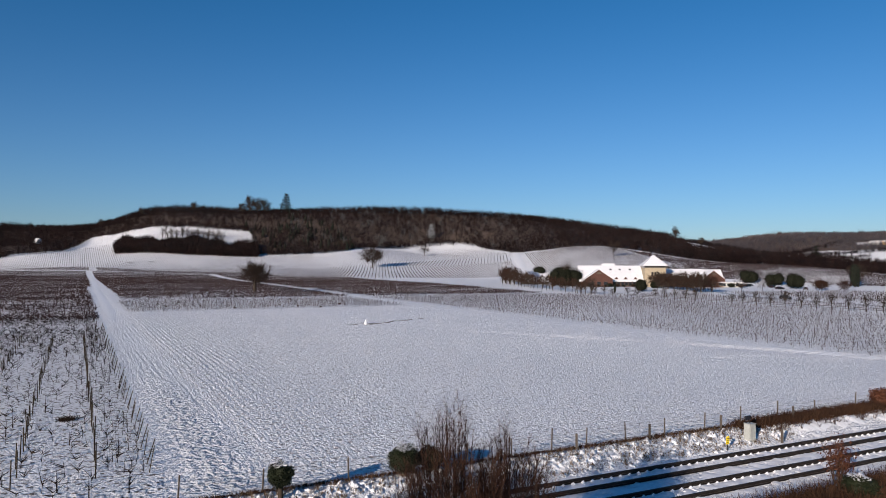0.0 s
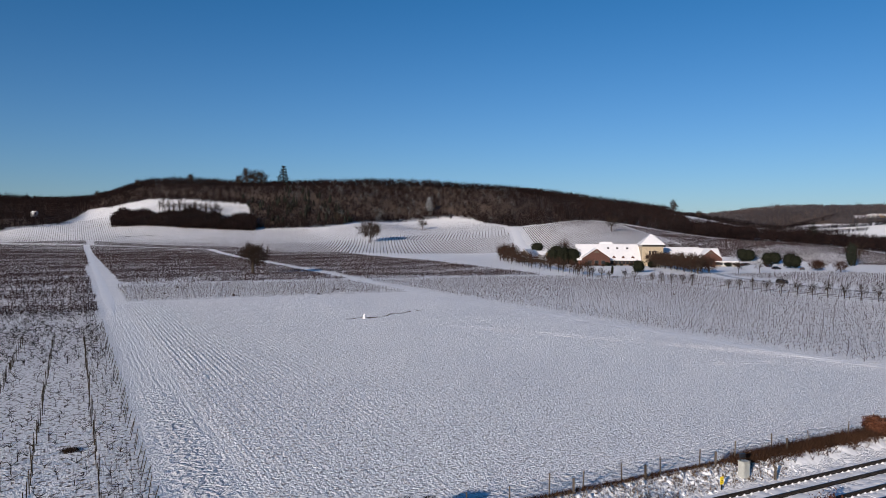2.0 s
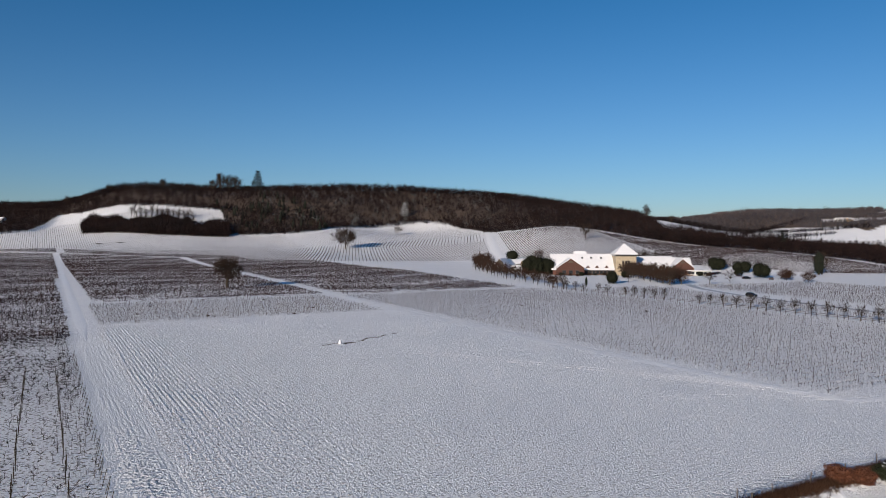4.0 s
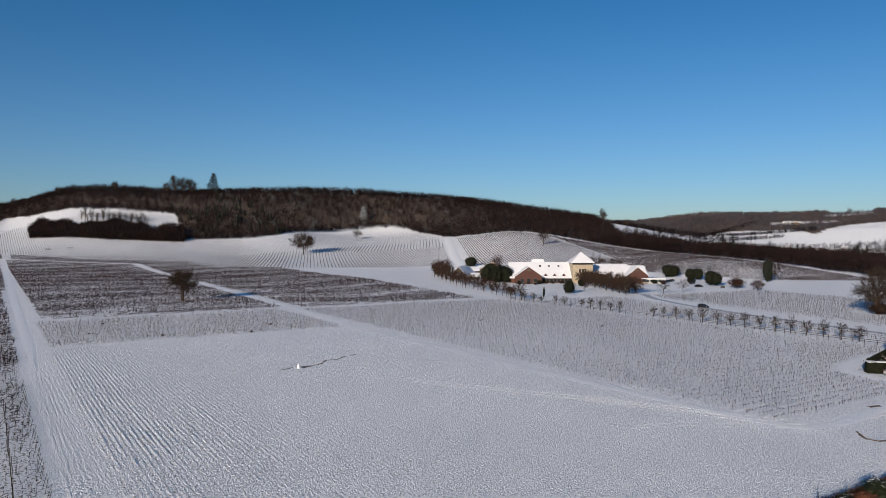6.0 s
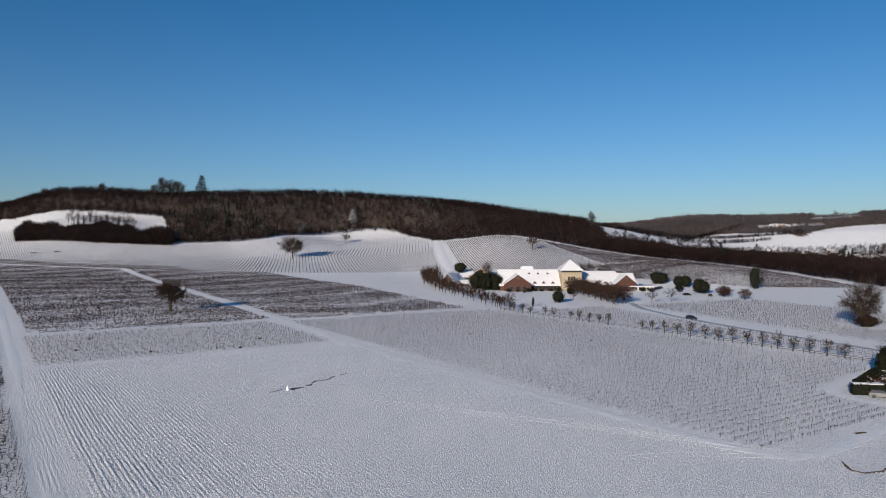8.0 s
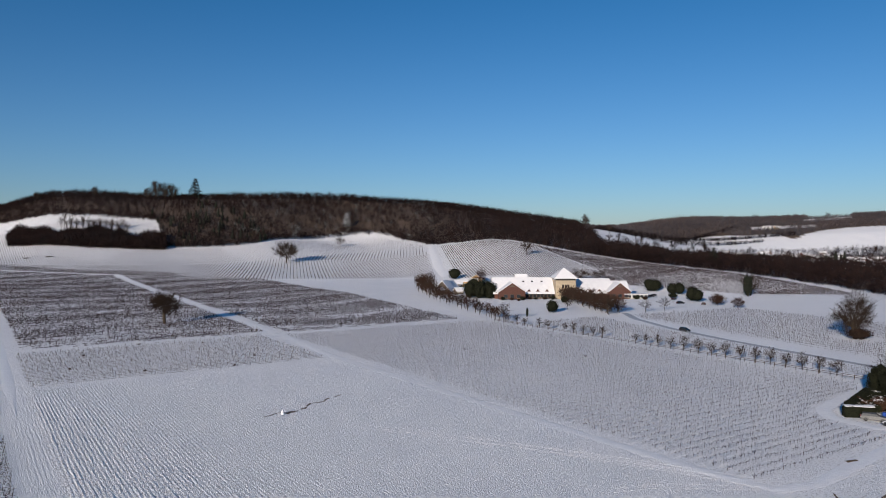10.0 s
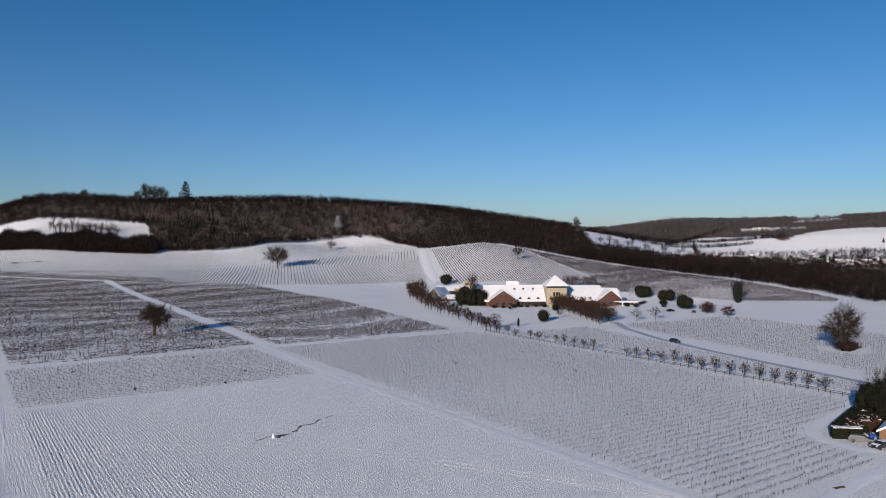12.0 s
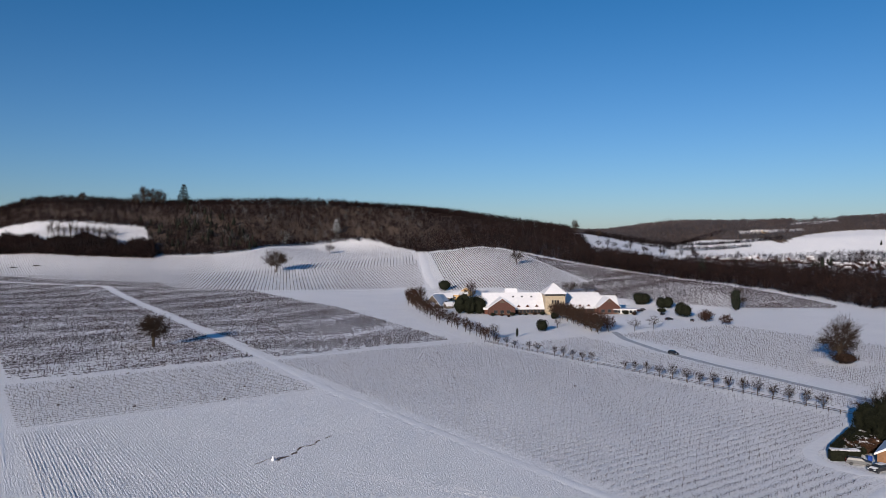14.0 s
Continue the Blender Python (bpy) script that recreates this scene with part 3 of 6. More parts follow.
def lower_plot(x, y, a, b):
    return (a > np.interp(b, FOOT_W, FOOT_S) + 7) & (a < np.where(b < 275, np.interp(b, SLOPE_W, SLOPE_S) - 3, np.interp(b, [275, 328, 392, 430], [708, 668, 630, 610]))) & (b < ride(a) - 10) & (np.abs(b - 15) > 3.5) & (np.abs(a - (np.interp(b, FOOT_W, FOOT_S) + 62)) > 2.2)


def middle_plot(x, y, a, b):
    return (a > np.interp(b, [275, 328, 392, 430], [711, 671, 633, 613])) & (a < np.interp(b, SLOPE_W, SLOPE_S) - 3) & (b > 284) & (b < ride(a) - 10)


def winery_plot(x, y, a, b):
    u, d = fan(x, y)
    return (b > ride(a) + 9) & (d > np.interp(u, [-1, px(760), px(800), px(1000), 1], [800, 600, 535, 480, 480])) & (d < np.interp(u, [-1, px(760), px(850), px(1000), 1], [805, 805, 790, 700, 560])) & (u < np.interp(d, [500, 547, 610, 690, 760], [px(1070), px(1040), px(978), px(915), px(870)])) & (d < np.interp(u, WOOD_U, WOOD_FOOT) - 5)


vine_plot("vineyard", 700, 1040, -130, 260, "s", 2.2, 1.0, 1.2, 3, 0.7, VINE, "fine straight vine rows on the upper snow slope", 9, width=0.12, stakes=0, inside=upper_plot)
vine_plot("vineyard", 690, 900, 240, 470, "s", 2.7, 1.2, 1.0, 2, 0.6, VINE, "sparse young vines over the snowy brow", 13, width=0.15, stakes=0, inside=brow_plot, turn=5)
vine_plot("vineyard", 350, 960, -120, 460, "s", 2.9, 1.0, 1.4, 2, 0.7, VINE, "dark parallel vine rows that climb the snowy slope", 10, width=0.2, stakes=0, turn=22, inside=lower_plot)
vine_plot("vineyard", 500, 960, -120, 150, "w", 2.4, 0.8, 1.0, 5, 0.8, VINE_BROWN, "dull brown vines low on the snowy slope", 17, width=0.13, stakes=0, loose=0.3, streaks=0.4, rise=0.25, inside=lambda x, y, a, b: lower_plot(x, y, a, b) & (a < np.interp(b, FOOT_W, FOOT_S) + 60) & (b < 150))
vine_plot("vineyard", 560, 780, 230, 480, "s", 3.4, 1.0, 1.5, 3, 0.7, VINE, "short vine rows under the brow", 14, width=0.28, stakes=0, turn=31, inside=middle_plot)
vine_plot("vineyard", 300, 800, 240, 620, "s", 2.0, 0.9, 1.2, 3, 0.7, VINE, "vine rows over the hill behind the winery", 11, width=0.17, stakes=0, turn=30, inside=winery_plot)
vine_plot("vineyard", 150, 660, 320, 600, "w", 1.8, 0.7, 1.0, 6, 1.1, VINE_BROWN, "dark brown vines on the slope below the woods", 12, width=0.22, stakes=0, loose=0.35, streaks=0.25, rise=0.2, inside=fan_limits(px(925), px(1485), ([-1, px(919), px(981), px(1044), px(1060), px(1130), px(1300), px(1485), 1], [700, 694, 614, 551, 480, 455, 430, 432, 430]), ([-1, px(919), px(1000), px(1050), px(1130), px(1200), px(1400), px(1485), 1], [730, 705, 712, 650, 594, 538, 483, 445, 440])))


def row_strips(s0, s1, w0, w1, pitch, along, width, inside, label, seed, mat=STRIP):
    """The bare, weedy strip that shows through the snow under each vine row."""
    rng = np.random.default_rng(seed)
    vs, fs = [], []
    n = 0
    rows = np.arange(s0, s1, pitch) if along == "w" else np.arange(w0, w1, pitch)
    run = np.arange(w0, w1, 1.6) if along == "w" else np.arange(s0, s1, 1.6)
    for r in rows:
        a, b = (np.full(run.size, r), run) if along == "w" else (run, np.full(run.size, r))
        keep = inside(a, b) & (rng.random(run.size) < 0.8)
        a, b = a[keep], b[keep]
        k = len(a)
        if not k:
            continue
        across, down = (E1, E2) if along == "w" else (E2, E1)
        c = a[:, None] * E1 + b[:, None] * E2 + rng.normal(0, 0.05, (k, 1)) * across
        hw, hl = width * rng.uniform(0.3, 0.7, (k, 1)), rng.uniform(0.55, 0.85, (k, 1))
        q = np.stack([c - across * hw - down * hl, c + across * hw * 0.7 - down * hl * 0.8, c + across * hw + down * hl, c - across * hw * 0.7 + down * hl * 0.9], 1).reshape(-1, 2)
        vs.append(np.column_stack([q, height(q[:, 0], q[:, 1]) + 0.03]))
        fs.append(np.arange(4 * k).reshape(-1, 4) + n)
        n += 4 * k
    return tagged(mesh_object("weedy_strips", np.concatenate(vs), np.concatenate(fs), mat), label, "weeds", kind="stuff")


row_strips(191, 246, 12, 86, 2.2, "w", 0.5, lambda a, b: a > 0, "thin weedy strips under the pruned vine rows", 2)
row_strips(86, 222, 187, 240, 2.2, "w", 0.32, BETWEEN, "weedy strips under the short vine rows", 6)
row_strips(60, 218, 206, 316, 2.2, "w", 0.3, ABOVE, "weedy strips under the vines above the drive", 7)
PATCHY = lambda a, b: np.sin(a * 0.14 + 2.2 * np.sin(b * 0.035 + a * 0.01)) + 0.6 * np.sin(a * 0.33 - b * 0.02 + 2.5 * np.sin(b * 0.06)) + 2.4 * (np.sin(np.floor(a * 0.9) * 12.9898 + np.floor(b * 0.12) * 78.233) * 43758.5 % 1 - 0.5) > -0.75
row_strips(254, 700, 14, 92, 2.3, "w", 1.35, lambda a, b: (b < 90 + (a - 250) * 0.04) & (np.sin(a * 1.7 + b * 0.3) > -0.2) & PATCHY(a, b), "brown weedy strips under the brown vines", 4, WEEDS)
row_strips(168, 400, -60, 4.5, 2.3, "w", 1.25, lambda a, b: PATCHY(a, b), "brown weedy strips under the close vines", 8, WEEDS)
row_strips(108, 168, -44, 3.6, 2.05, "w", 0.6, lambda a, b: PATCHY(a, b) & PATCHY(b, a), "weedy strips under the gnarled vines", 9, WEEDS)
row_strips(400, 860, -100, 8, 2.4, "w", 1.1, lambda a, b: (a < np.interp(b, FOOT_W, FOOT_S) - 6) & (b < 6 + (a - 330) * 0.008), "brown weedy strips at the foot of the hill", 10, WEEDS)
row_strips(250, 640, 98, 194, 2.3, "w", 1.2, lambda a, b: PATCHY(a, b) & (b > 97 + (a - 250) * 0.033) & (b < 174 + np.clip((a - 250) / 150, 0, 1) * 22) & (a < 655 - (b - 110) * 1.3), "brown weedy strips under the vines beside the meadow", 5, WEEDS)


# ---- woods ----
def woodland(name, n, test, box_, mats, tall, label, seed, sprays=16, wide=0.55):
    """Bare trees with rounded, twiggy crowns; the tints of mats are shared out tree by tree, in loose groves."""
    rng = np.random.default_rng(seed)
    u0, u1, d0, d1 = box_
    d = np.sqrt(rng.uniform(d0 * d0, d1 * d1, n))
    u = rng.uniform(u0, u1, n)
    keep = test(u, d)
    u, d = u[keep], d[keep]
    x, y = unfan(u, d)
    n = len(u)
    clump = np.sin(x * 0.021 + 2 * np.sin(y * 0.017)) * np.sin(y * 0.019 + seed)
    h = tall * (1 + 0.14 * clump) * rng.uniform(0.7, 1.15, n)
    root = np.stack([x, y, height(x, y) - 0.3], 1)
    up = np.zeros((n, 3))
    up[:, 2] = h
    wide_r, mid = h * rng.uniform(0.27, 0.43, n), h * rng.uniform(0.46, 0.58, n)
    axes = np.stack([wide_r, wide_r, (h - mid) * 1.02], 1)
    centre = root + np.stack([np.zeros(n), np.zeros(n), mid], 1)
    tint = np.clip(((clump * 0.5 + 0.5) * 0.5 + rng.random(n) * 0.6) / 1.1 * len(mats), 0, len(mats) - 0.01).astype(int)
    made = []
    for k, mat in enumerate(mats):
        pick = tint == k
        m = int(pick.sum())
        chunks = [slivers(root[pick], up[pick] * 0.6, np.full(m, wide * 0.7), rng)]
        for _ in range(sprays):
            q = rng.normal(size=(m, 3))
            q /= np.linalg.norm(q, axis=1, keepdims=True)
            start = centre[pick] + q * axes[pick] * rng.uniform(0.2, 0.68, (m, 1))
            way = (q * rng.uniform(0.35, 0.55, (m, 1)) + rng.normal(0, 0.26, (m, 3)) * [1, 1, 0.6]) * axes[pick]
            chunks.append(slivers(start, way, wide * rng.uniform(0.6, 1.7, m), rng))
        v, f = joined(chunks)
        made.append(tagged(mesh_object(name, v, f, mat), label, "woodland", kind="stuff"))
    return made


def conifers(name, n, test, box_, mat, tall, label, seed, layers=5):
    rng = np.random.default_rng(seed)
    u0, u1, d0, d1 = box_
    d = np.sqrt(rng.uniform(d0 * d0, d1 * d1, n))
    u = rng.uniform(u0, u1, n)
    x, y = unfan(u, d)
    grove = np.sin(x * 0.013 + seed) + np.sin(y * 0.017 + x * 0.009)
    keep = test(u, d) & (grove > 0.2)
    x, y = x[keep], y[keep]
    n = len(x)
    h = tall * rng.uniform(0.6, 1.2, n)
    root = np.stack([x, y, height(x, y) - 0.3], 1)
    chunks = []
    for k in range(layers):
        top = root + np.stack([np.zeros(n), np.zeros(n), h * (0.42 + 0.58 * (k + 1) / layers)], 1)
        low = h * (0.10 + 0.75 * k / layers)
        r = h * 0.24 * (1 - 0.75 * k / layers)
        ring = []
        for q in range(7):
            a = q * 2 * math.pi / 7 + rng.uniform(0, 0.5, n)
            rr = r * rng.uniform(0.7, 1.25, n)
            ring.append(root + np.stack([np.cos(a) * rr, np.sin(a) * rr, low * rng.uniform(0.9, 1.1, n)], 1))
        v = np.stack([top, *ring], 1).reshape(-1, 3)
        f = np.concatenate([np.stack([np.arange(n) * 8, np.arange(n) * 8 + 1 + q, np.arange(n) * 8 + 1 + (q + 1) % 7], 1) for q in range(7)])
        chunks.append((v, f))
    v, f = joined(chunks)
    return tagged(mesh_object(name, v, f, mat), label, "woodland", kind="stuff")


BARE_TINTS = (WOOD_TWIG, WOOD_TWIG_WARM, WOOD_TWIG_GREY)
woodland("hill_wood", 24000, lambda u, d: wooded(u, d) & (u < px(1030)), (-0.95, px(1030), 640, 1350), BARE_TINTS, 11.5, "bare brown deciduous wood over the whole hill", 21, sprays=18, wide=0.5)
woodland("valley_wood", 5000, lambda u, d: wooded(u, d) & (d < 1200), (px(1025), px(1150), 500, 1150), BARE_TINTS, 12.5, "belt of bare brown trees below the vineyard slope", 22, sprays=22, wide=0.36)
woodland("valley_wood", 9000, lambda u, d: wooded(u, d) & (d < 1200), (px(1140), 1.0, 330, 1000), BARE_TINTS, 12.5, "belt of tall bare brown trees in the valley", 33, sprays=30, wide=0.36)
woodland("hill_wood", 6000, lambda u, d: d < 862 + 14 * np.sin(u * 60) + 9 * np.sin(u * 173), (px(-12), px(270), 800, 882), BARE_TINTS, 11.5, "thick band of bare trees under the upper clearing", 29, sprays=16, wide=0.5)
woodland("far_wood", 15000, wooded, (px(1000), 1.0, 1450, 2350), (FAR_TWIG, FAR_TWIG_WARM), 10, "bare woods on the far hill, haze put into their colour", 23, sprays=10, wide=1.0)
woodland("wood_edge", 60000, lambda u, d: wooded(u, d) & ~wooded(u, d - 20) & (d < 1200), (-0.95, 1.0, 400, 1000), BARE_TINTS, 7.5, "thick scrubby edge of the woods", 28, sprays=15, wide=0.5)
conifers("conifer_stand", 380, lambda u, d: wooded(u, d) & ((d < 960) | (u > px(330))), (px(240), px(640), 830, 1150), CONIFER, 11.5, "dark conifers among the bare trees of the hill", 24)
woodland("frosted_trees", 110, lambda u, d: wooded(u, d) & (d > 860), (px(300), px(760), 850, 1120), (FROST,), 12, "snow-dusted trees pale among the dark woods", 25, sprays=30, wide=0.5)


# ---- single trees ----
def tube(p, q, r0, r1, sides=5):
    d = q - p
    a = np.cross(d, [0.3, 0.5, 0.81])
    a /= np.linalg.norm(a) + 1e-9
    b = np.cross(d, a)
    b /= np.linalg.norm(b) + 1e-9
    t = np.arange(sides) * 2 * math.pi / sides
    ring = np.cos(t)[:, None] * a + np.sin(t)[:, None] * b
    v = np.concatenate([p + ring * r0, q + ring * r1])
    i = np.arange(sides)
    j = (i + 1) % sides
    return v, np.concatenate([np.stack([i, j, j + sides], 1), np.stack([i, j + sides, i + sides], 1)])


def bare_tree(name, place, tall, spread, label, seed, limbs=9, branches=6, twigs=14, bole=0.25, trunk_r=None, mat=None, fill=0.9, category="tree", group="", low=0.0, twig_w=0.03):
    """A winter tree: tapered bole, limbs that reach for the crown's edge, branches and many fine twigs."""
    rng = np.random.default_rng(seed)
    tr = trunk_r or tall * 0.028
    top = np.array([rng.normal(0, 0.02) * tall, rng.normal(0, 0.02) * tall, tall * max(bole, 0.12)])
    wood = [tube(np.array([0, 0, -0.15]), top, tr * 1.25, tr * 0.85, 7)]
    tip = top + np.array([rng.normal(0, 0.04) * tall, rng.normal(0, 0.04) * tall, tall * 0.45])
    wood.append(tube(top, tip, tr * 0.8, tr * 0.25, 5))
    bases, ways = [], []
    for i in range(limbs):
        a = i * 2.4 + rng.uniform(-0.4, 0.4)
        f = rng.uniform(0, 0.6)
        p = top + (tip - top) * f if i % 3 else top * rng.uniform(0.75, 1.0)
        elev = rng.uniform(0.1, 1.25)
        centre = np.array([0, 0, tall * (bole * 0.5 + 0.5 + low)])
        target = centre + np.array([math.cos(a) * math.cos(elev) * spread, math.sin(a) * math.cos(elev) * spread, math.sin(elev - 0.35) * tall * (0.48 - bole * 0.25)]) * rng.uniform(0.7, 0.95)
        mid = (p + target) / 2 + np.array([0, 0, tall * 0.04]) + rng.normal(0, 0.03, 3) * tall
        r = tr * rng.uniform(0.35, 0.55)
        wood += [tube(p, mid, r, r * 0.6), tube(mid, target, r * 0.6, r * 0.2)]
        for k in range(branches):
            t = rng.uniform(0.25, 1.0)
            st = p + (mid - p) * t * 2 if t < 0.5 else mid + (target - mid) * (t * 2 - 1)
            out = st - centre * np.array([0, 0, 0.85])
            out /= np.linalg.norm(out) + 1e-6
            end = st + (out + rng.normal(0, 0.55, 3)) * spread * rng.uniform(0.22, 0.42)
            end[2] = min(max(end[2], tall * 0.14), tall)
            wood.append(tube(st, end, r * 0.35, r * 0.1, 3))
            tt = rng.uniform(0.15, 1.0, (twigs, 1))
            base = st + (end - st) * tt
            w = (out * 0.8 + rng.normal(0, 0.6, (twigs, 3)) + np.array([0, 0, 0.35])) * spread * rng.uniform(0.08, 0.2, (twigs, 1))
            bases.append(base)
            ways.append(w)
    # fine growth that fills the crown out to a rounded, uneven edge
    m = int(limbs * branches * twigs * fill)
    d = rng.normal(size=(m, 3))
    d /= np.linalg.norm(d, axis=1, keepdims=True)
    lobes = 1 + 0.16 * np.sin(d[:, 0] * 5 + seed) * np.sin(d[:, 1] * 4 + d[:, 2] * 5)
    mid = np.array([0, 0, tall * (0.5 + bole * 0.42)])
    reach = np.array([spread, spread, tall * (0.5 - bole * 0.42)])
    bases.append(mid + d * (rng.uniform(0.25, 0.86, m) * lobes)[:, None] * reach)
    ways.append((d * 0.9 + rng.normal(0, 0.45, (m, 3)) + [0, 0, 0.25]) * (spread * rng.uniform(0.08, 0.17, m))[:, None])
    tree = thing(name, place, label, category, group=group)
    v, f = joined(wood)
    mesh_object("trunk", v, f, BARK, tree)
    base, way = np.concatenate(bases), np.concatenate(ways)
    fine = slivers(base, way, np.full(len(base), twig_w * tall / 10), rng)
    pick = rng.random(len(base)) < 0.7
    fork = slivers(base[pick] + way[pick] * 0.4, way[pick] * 0.6 + rng.normal(0, 0.05, (pick.sum(), 3)) * spread, np.full(pick.sum(), twig_w * 0.8 * tall / 10), rng)
    v, f = joined([fine, fork])
    mesh_object("crown", v, f, mat or TWIG, tree)
    return tree


def leafy_bush(name, place, rx, rz, label, seed, mat=None, leaf=0.12, n=1500, category="bush", core=0.82, stem=0.0, group="", lumpy=0.15, snow=0.0):
    """An evergreen: a dark inner mass and a shell of many small leaves, on a stem if it has one."""
    rng = np.random.default_rng(seed)
    ob = thing(name, place, label, category, group=group)
    bm = bmesh.new()
    bmesh.ops.create_icosphere(bm, subdivisions=3, radius=1.0)
    off = Vector(rng.uniform(-50, 50, 3))
    for v in bm.verts:
        k = 1 + lumpy * 2 * noise.noise(v.co * 1.7 + off)
        v.co = Vector((v.co.x * rx * k * core, v.co.y * rx * k * core, stem + rz * core * k * v.co.z + rz * 0.97))
        v.co.z = max(v.co.z, stem)
    part("foliage", bm, mat or IVY, ob)
    d = rng.normal(size=(n, 3))
    d /= np.linalg.norm(d, axis=1, keepdims=True)
    k = np.array([1 + lumpy * 2 * noise.noise(Vector(q) * 1.7 + off) for q in d]) * rng.uniform(core - 0.08, 1.06, n)
    c = d * k[:, None] * np.array([rx, rx, rz]) + np.array([0, 0, stem + rz * 0.97])
    c[:, 2] = np.maximum(c[:, 2], stem + 0.05)
    a, b = rng.normal(size=(n, 3)), rng.normal(size=(n, 3))
    a *= leaf / np.linalg.norm(a, axis=1, keepdims=True)
    b *= leaf / np.linalg.norm(b, axis=1, keepdims=True)
    v = np.stack([c - a, c + b, c + a], 1).reshape(-1, 3)
    mesh_object("leaves", v, np.arange(3 * n).reshape(-1, 3), mat or IVY, ob)
    if snow:
        hi = np.nonzero(d[:, 2] > 0.75)[0][: int(n * snow)]
        cc = c[hi] + np.array([0, 0, 0.05])
        e1, e2 = rng.normal(size=(len(hi), 3)) * [1, 1, 0.2] * leaf * 1.4, rng.normal(size=(len(hi), 3)) * [1, 1, 0.2] * leaf * 1.4
        v = np.stack([cc - e1, cc + e2, cc + e1], 1).reshape(-1, 3)
        mesh_object("snow_cap", v, np.arange(3 * len(hi)).reshape(-1, 3), ROOF_SNOW, ob)
    if stem:
        v, f = tube(np.array([0, 0, -0.1]), np.array([0, 0, stem + rz * 0.6]), rx * 0.22, rx * 0.2, 8)
        mesh_object("stem", v, f, BARK, ob)
    return ob


def xy(x, y, lift=0.0):
    return Vector((x, y, ground_z(x, y) + lift))


def spot(p, d, lift=0.0):
    x, y = unfan(px(p), d)
    return xy(float(x), float(y), lift)


bare_tree("oak_tree", on(300.8, 66), 12.8, 6.2, "brown oak that still holds dry leaves, alone among the vines", 31, 12, 8, 40, 0.32, 0.55, mat=TWIG, twig_w=0.07)
bare_tree("oak_tree", spot(487, 718), 21, 12.5, "broad bare oak alone on the vineyard slope", 32, 14, 9, 24, 0.24, twig_w=0.07)
bare_tree("oak_tree", spot(583, 880), 12, 7, "bare tree alone on the snowy brow", 33, 10, 7, 14, 0.25, twig_w=0.08)
bare_tree("oak_tree", spot(427, 845), 12, 6, "small bare tree on the upper snow slope", 34, 9, 6, 14, 0.3, twig_w=0.08)
bare_tree("oak_tree", spot(915, 616), 13, 6, "bare tree with a long shadow on the vine slope", 35, 10, 7, 14, 0.3, twig_w=0.08)
bare_tree("oak_tree", xy(169.2, 226.9), 17.0, 6.8, "large bare tree thick with ivied twigs beside the drive", 36, 20, 9, 30, 0.1, twig_w=0.03, fill=1.0, low=-0.06)


# ---- buildings ----
def gable_roof(parent, x0, x1, y0, y1, eave, ridge, along, over=0.5, thick=0.3, mat=None, label="roof under smooth snow"):
    """A thick pitched roof; the ridge runs along x or y."""
    lo, hi = (y0, y1) if along == "x" else (x0, x1)
    m = (lo + hi) / 2
    drop = over * (ridge - eave) / (m - lo)
    prof = [(lo - over, eave - drop), (m, ridge), (hi + over, eave - drop)]
    ends = (x0 - over, x1 + over) if along == "x" else (y0 - over, y1 + over)
    pts = [((e, q, z + k) if along == "x" else (q, e, z + k)) for e in ends for k in (0.02, thick) for q, z in prof]
    bm = solid(bmesh.new(), pts, [(0, 1, 4, 3), (1, 2, 5, 4), (6, 9, 10, 7), (7, 10, 11, 8), (3, 4, 10, 9), (4, 5, 11, 10), (0, 6, 7, 1), (1, 7, 8, 2), (0, 3, 9, 6), (2, 8, 11, 5)])
    bmesh.ops.recalc_face_normals(bm, faces=bm.faces)
    return part("roof", bm, mat or ROOF_SNOW, parent, label)


def gable_walls(parent, x0, x1, y0, y1, eave, ridge, along, mat, label="", foot=-0.4):
    lo, hi = (y0, y1) if along == "x" else (x0, x1)
    m = (lo + hi) / 2
    sect = ((lo, foot), (lo, eave), (m, ridge), (hi, eave), (hi, foot))
    pts = [((e, q, z) if along == "x" else (q, e, z)) for e in ((x0, x1) if along == "x" else (y0, y1)) for q, z in sect]
    bm = solid(bmesh.new(), pts, [(0, 1, 2, 3, 4), (5, 9, 8, 7, 6), (0, 5, 6, 1), (1, 6, 7, 2), (2, 7, 8, 3), (3, 8, 9, 4), (4, 9, 5, 0)])
    bmesh.ops.recalc_face_normals(bm, faces=bm.faces)
    return part("wall", bm, mat, parent, label)


def front_window(parent, x, y, z, wide, tall, frame_mat=None, name="window"):
    """A window in a wall that faces -y at y: a proud frame, a dark pane and a sill."""
    bm = bmesh.new()
    t = min(0.12, wide * 0.14)
    for a, b, c, d in ((-wide / 2, -wide / 2 + t, 0, tall), (wide / 2 - t, wide / 2, 0, tall), (-wide / 2 + t, wide / 2 - t, 0, t), (-wide / 2 + t, wide / 2 - t, tall - t, tall)):
        box(bm, x + a, y - 0.09, z + c, x + b, y + 0.06, z + d)
    fr = part(name, bm, frame_mat or WHITE, parent)
    part("pane", boxed(x - wide / 2 + t, y - 0.03, z + t, x + wide / 2 - t, y + 0.02, z + tall - t), DARK, fr, "dark glass pane")
    part("sill", boxed(x - wide / 2 - 0.08, y - 0.2, z - 0.1, x + wide / 2 + 0.08, y - 0.005, z - 0.005), STONE, fr)
    return fr


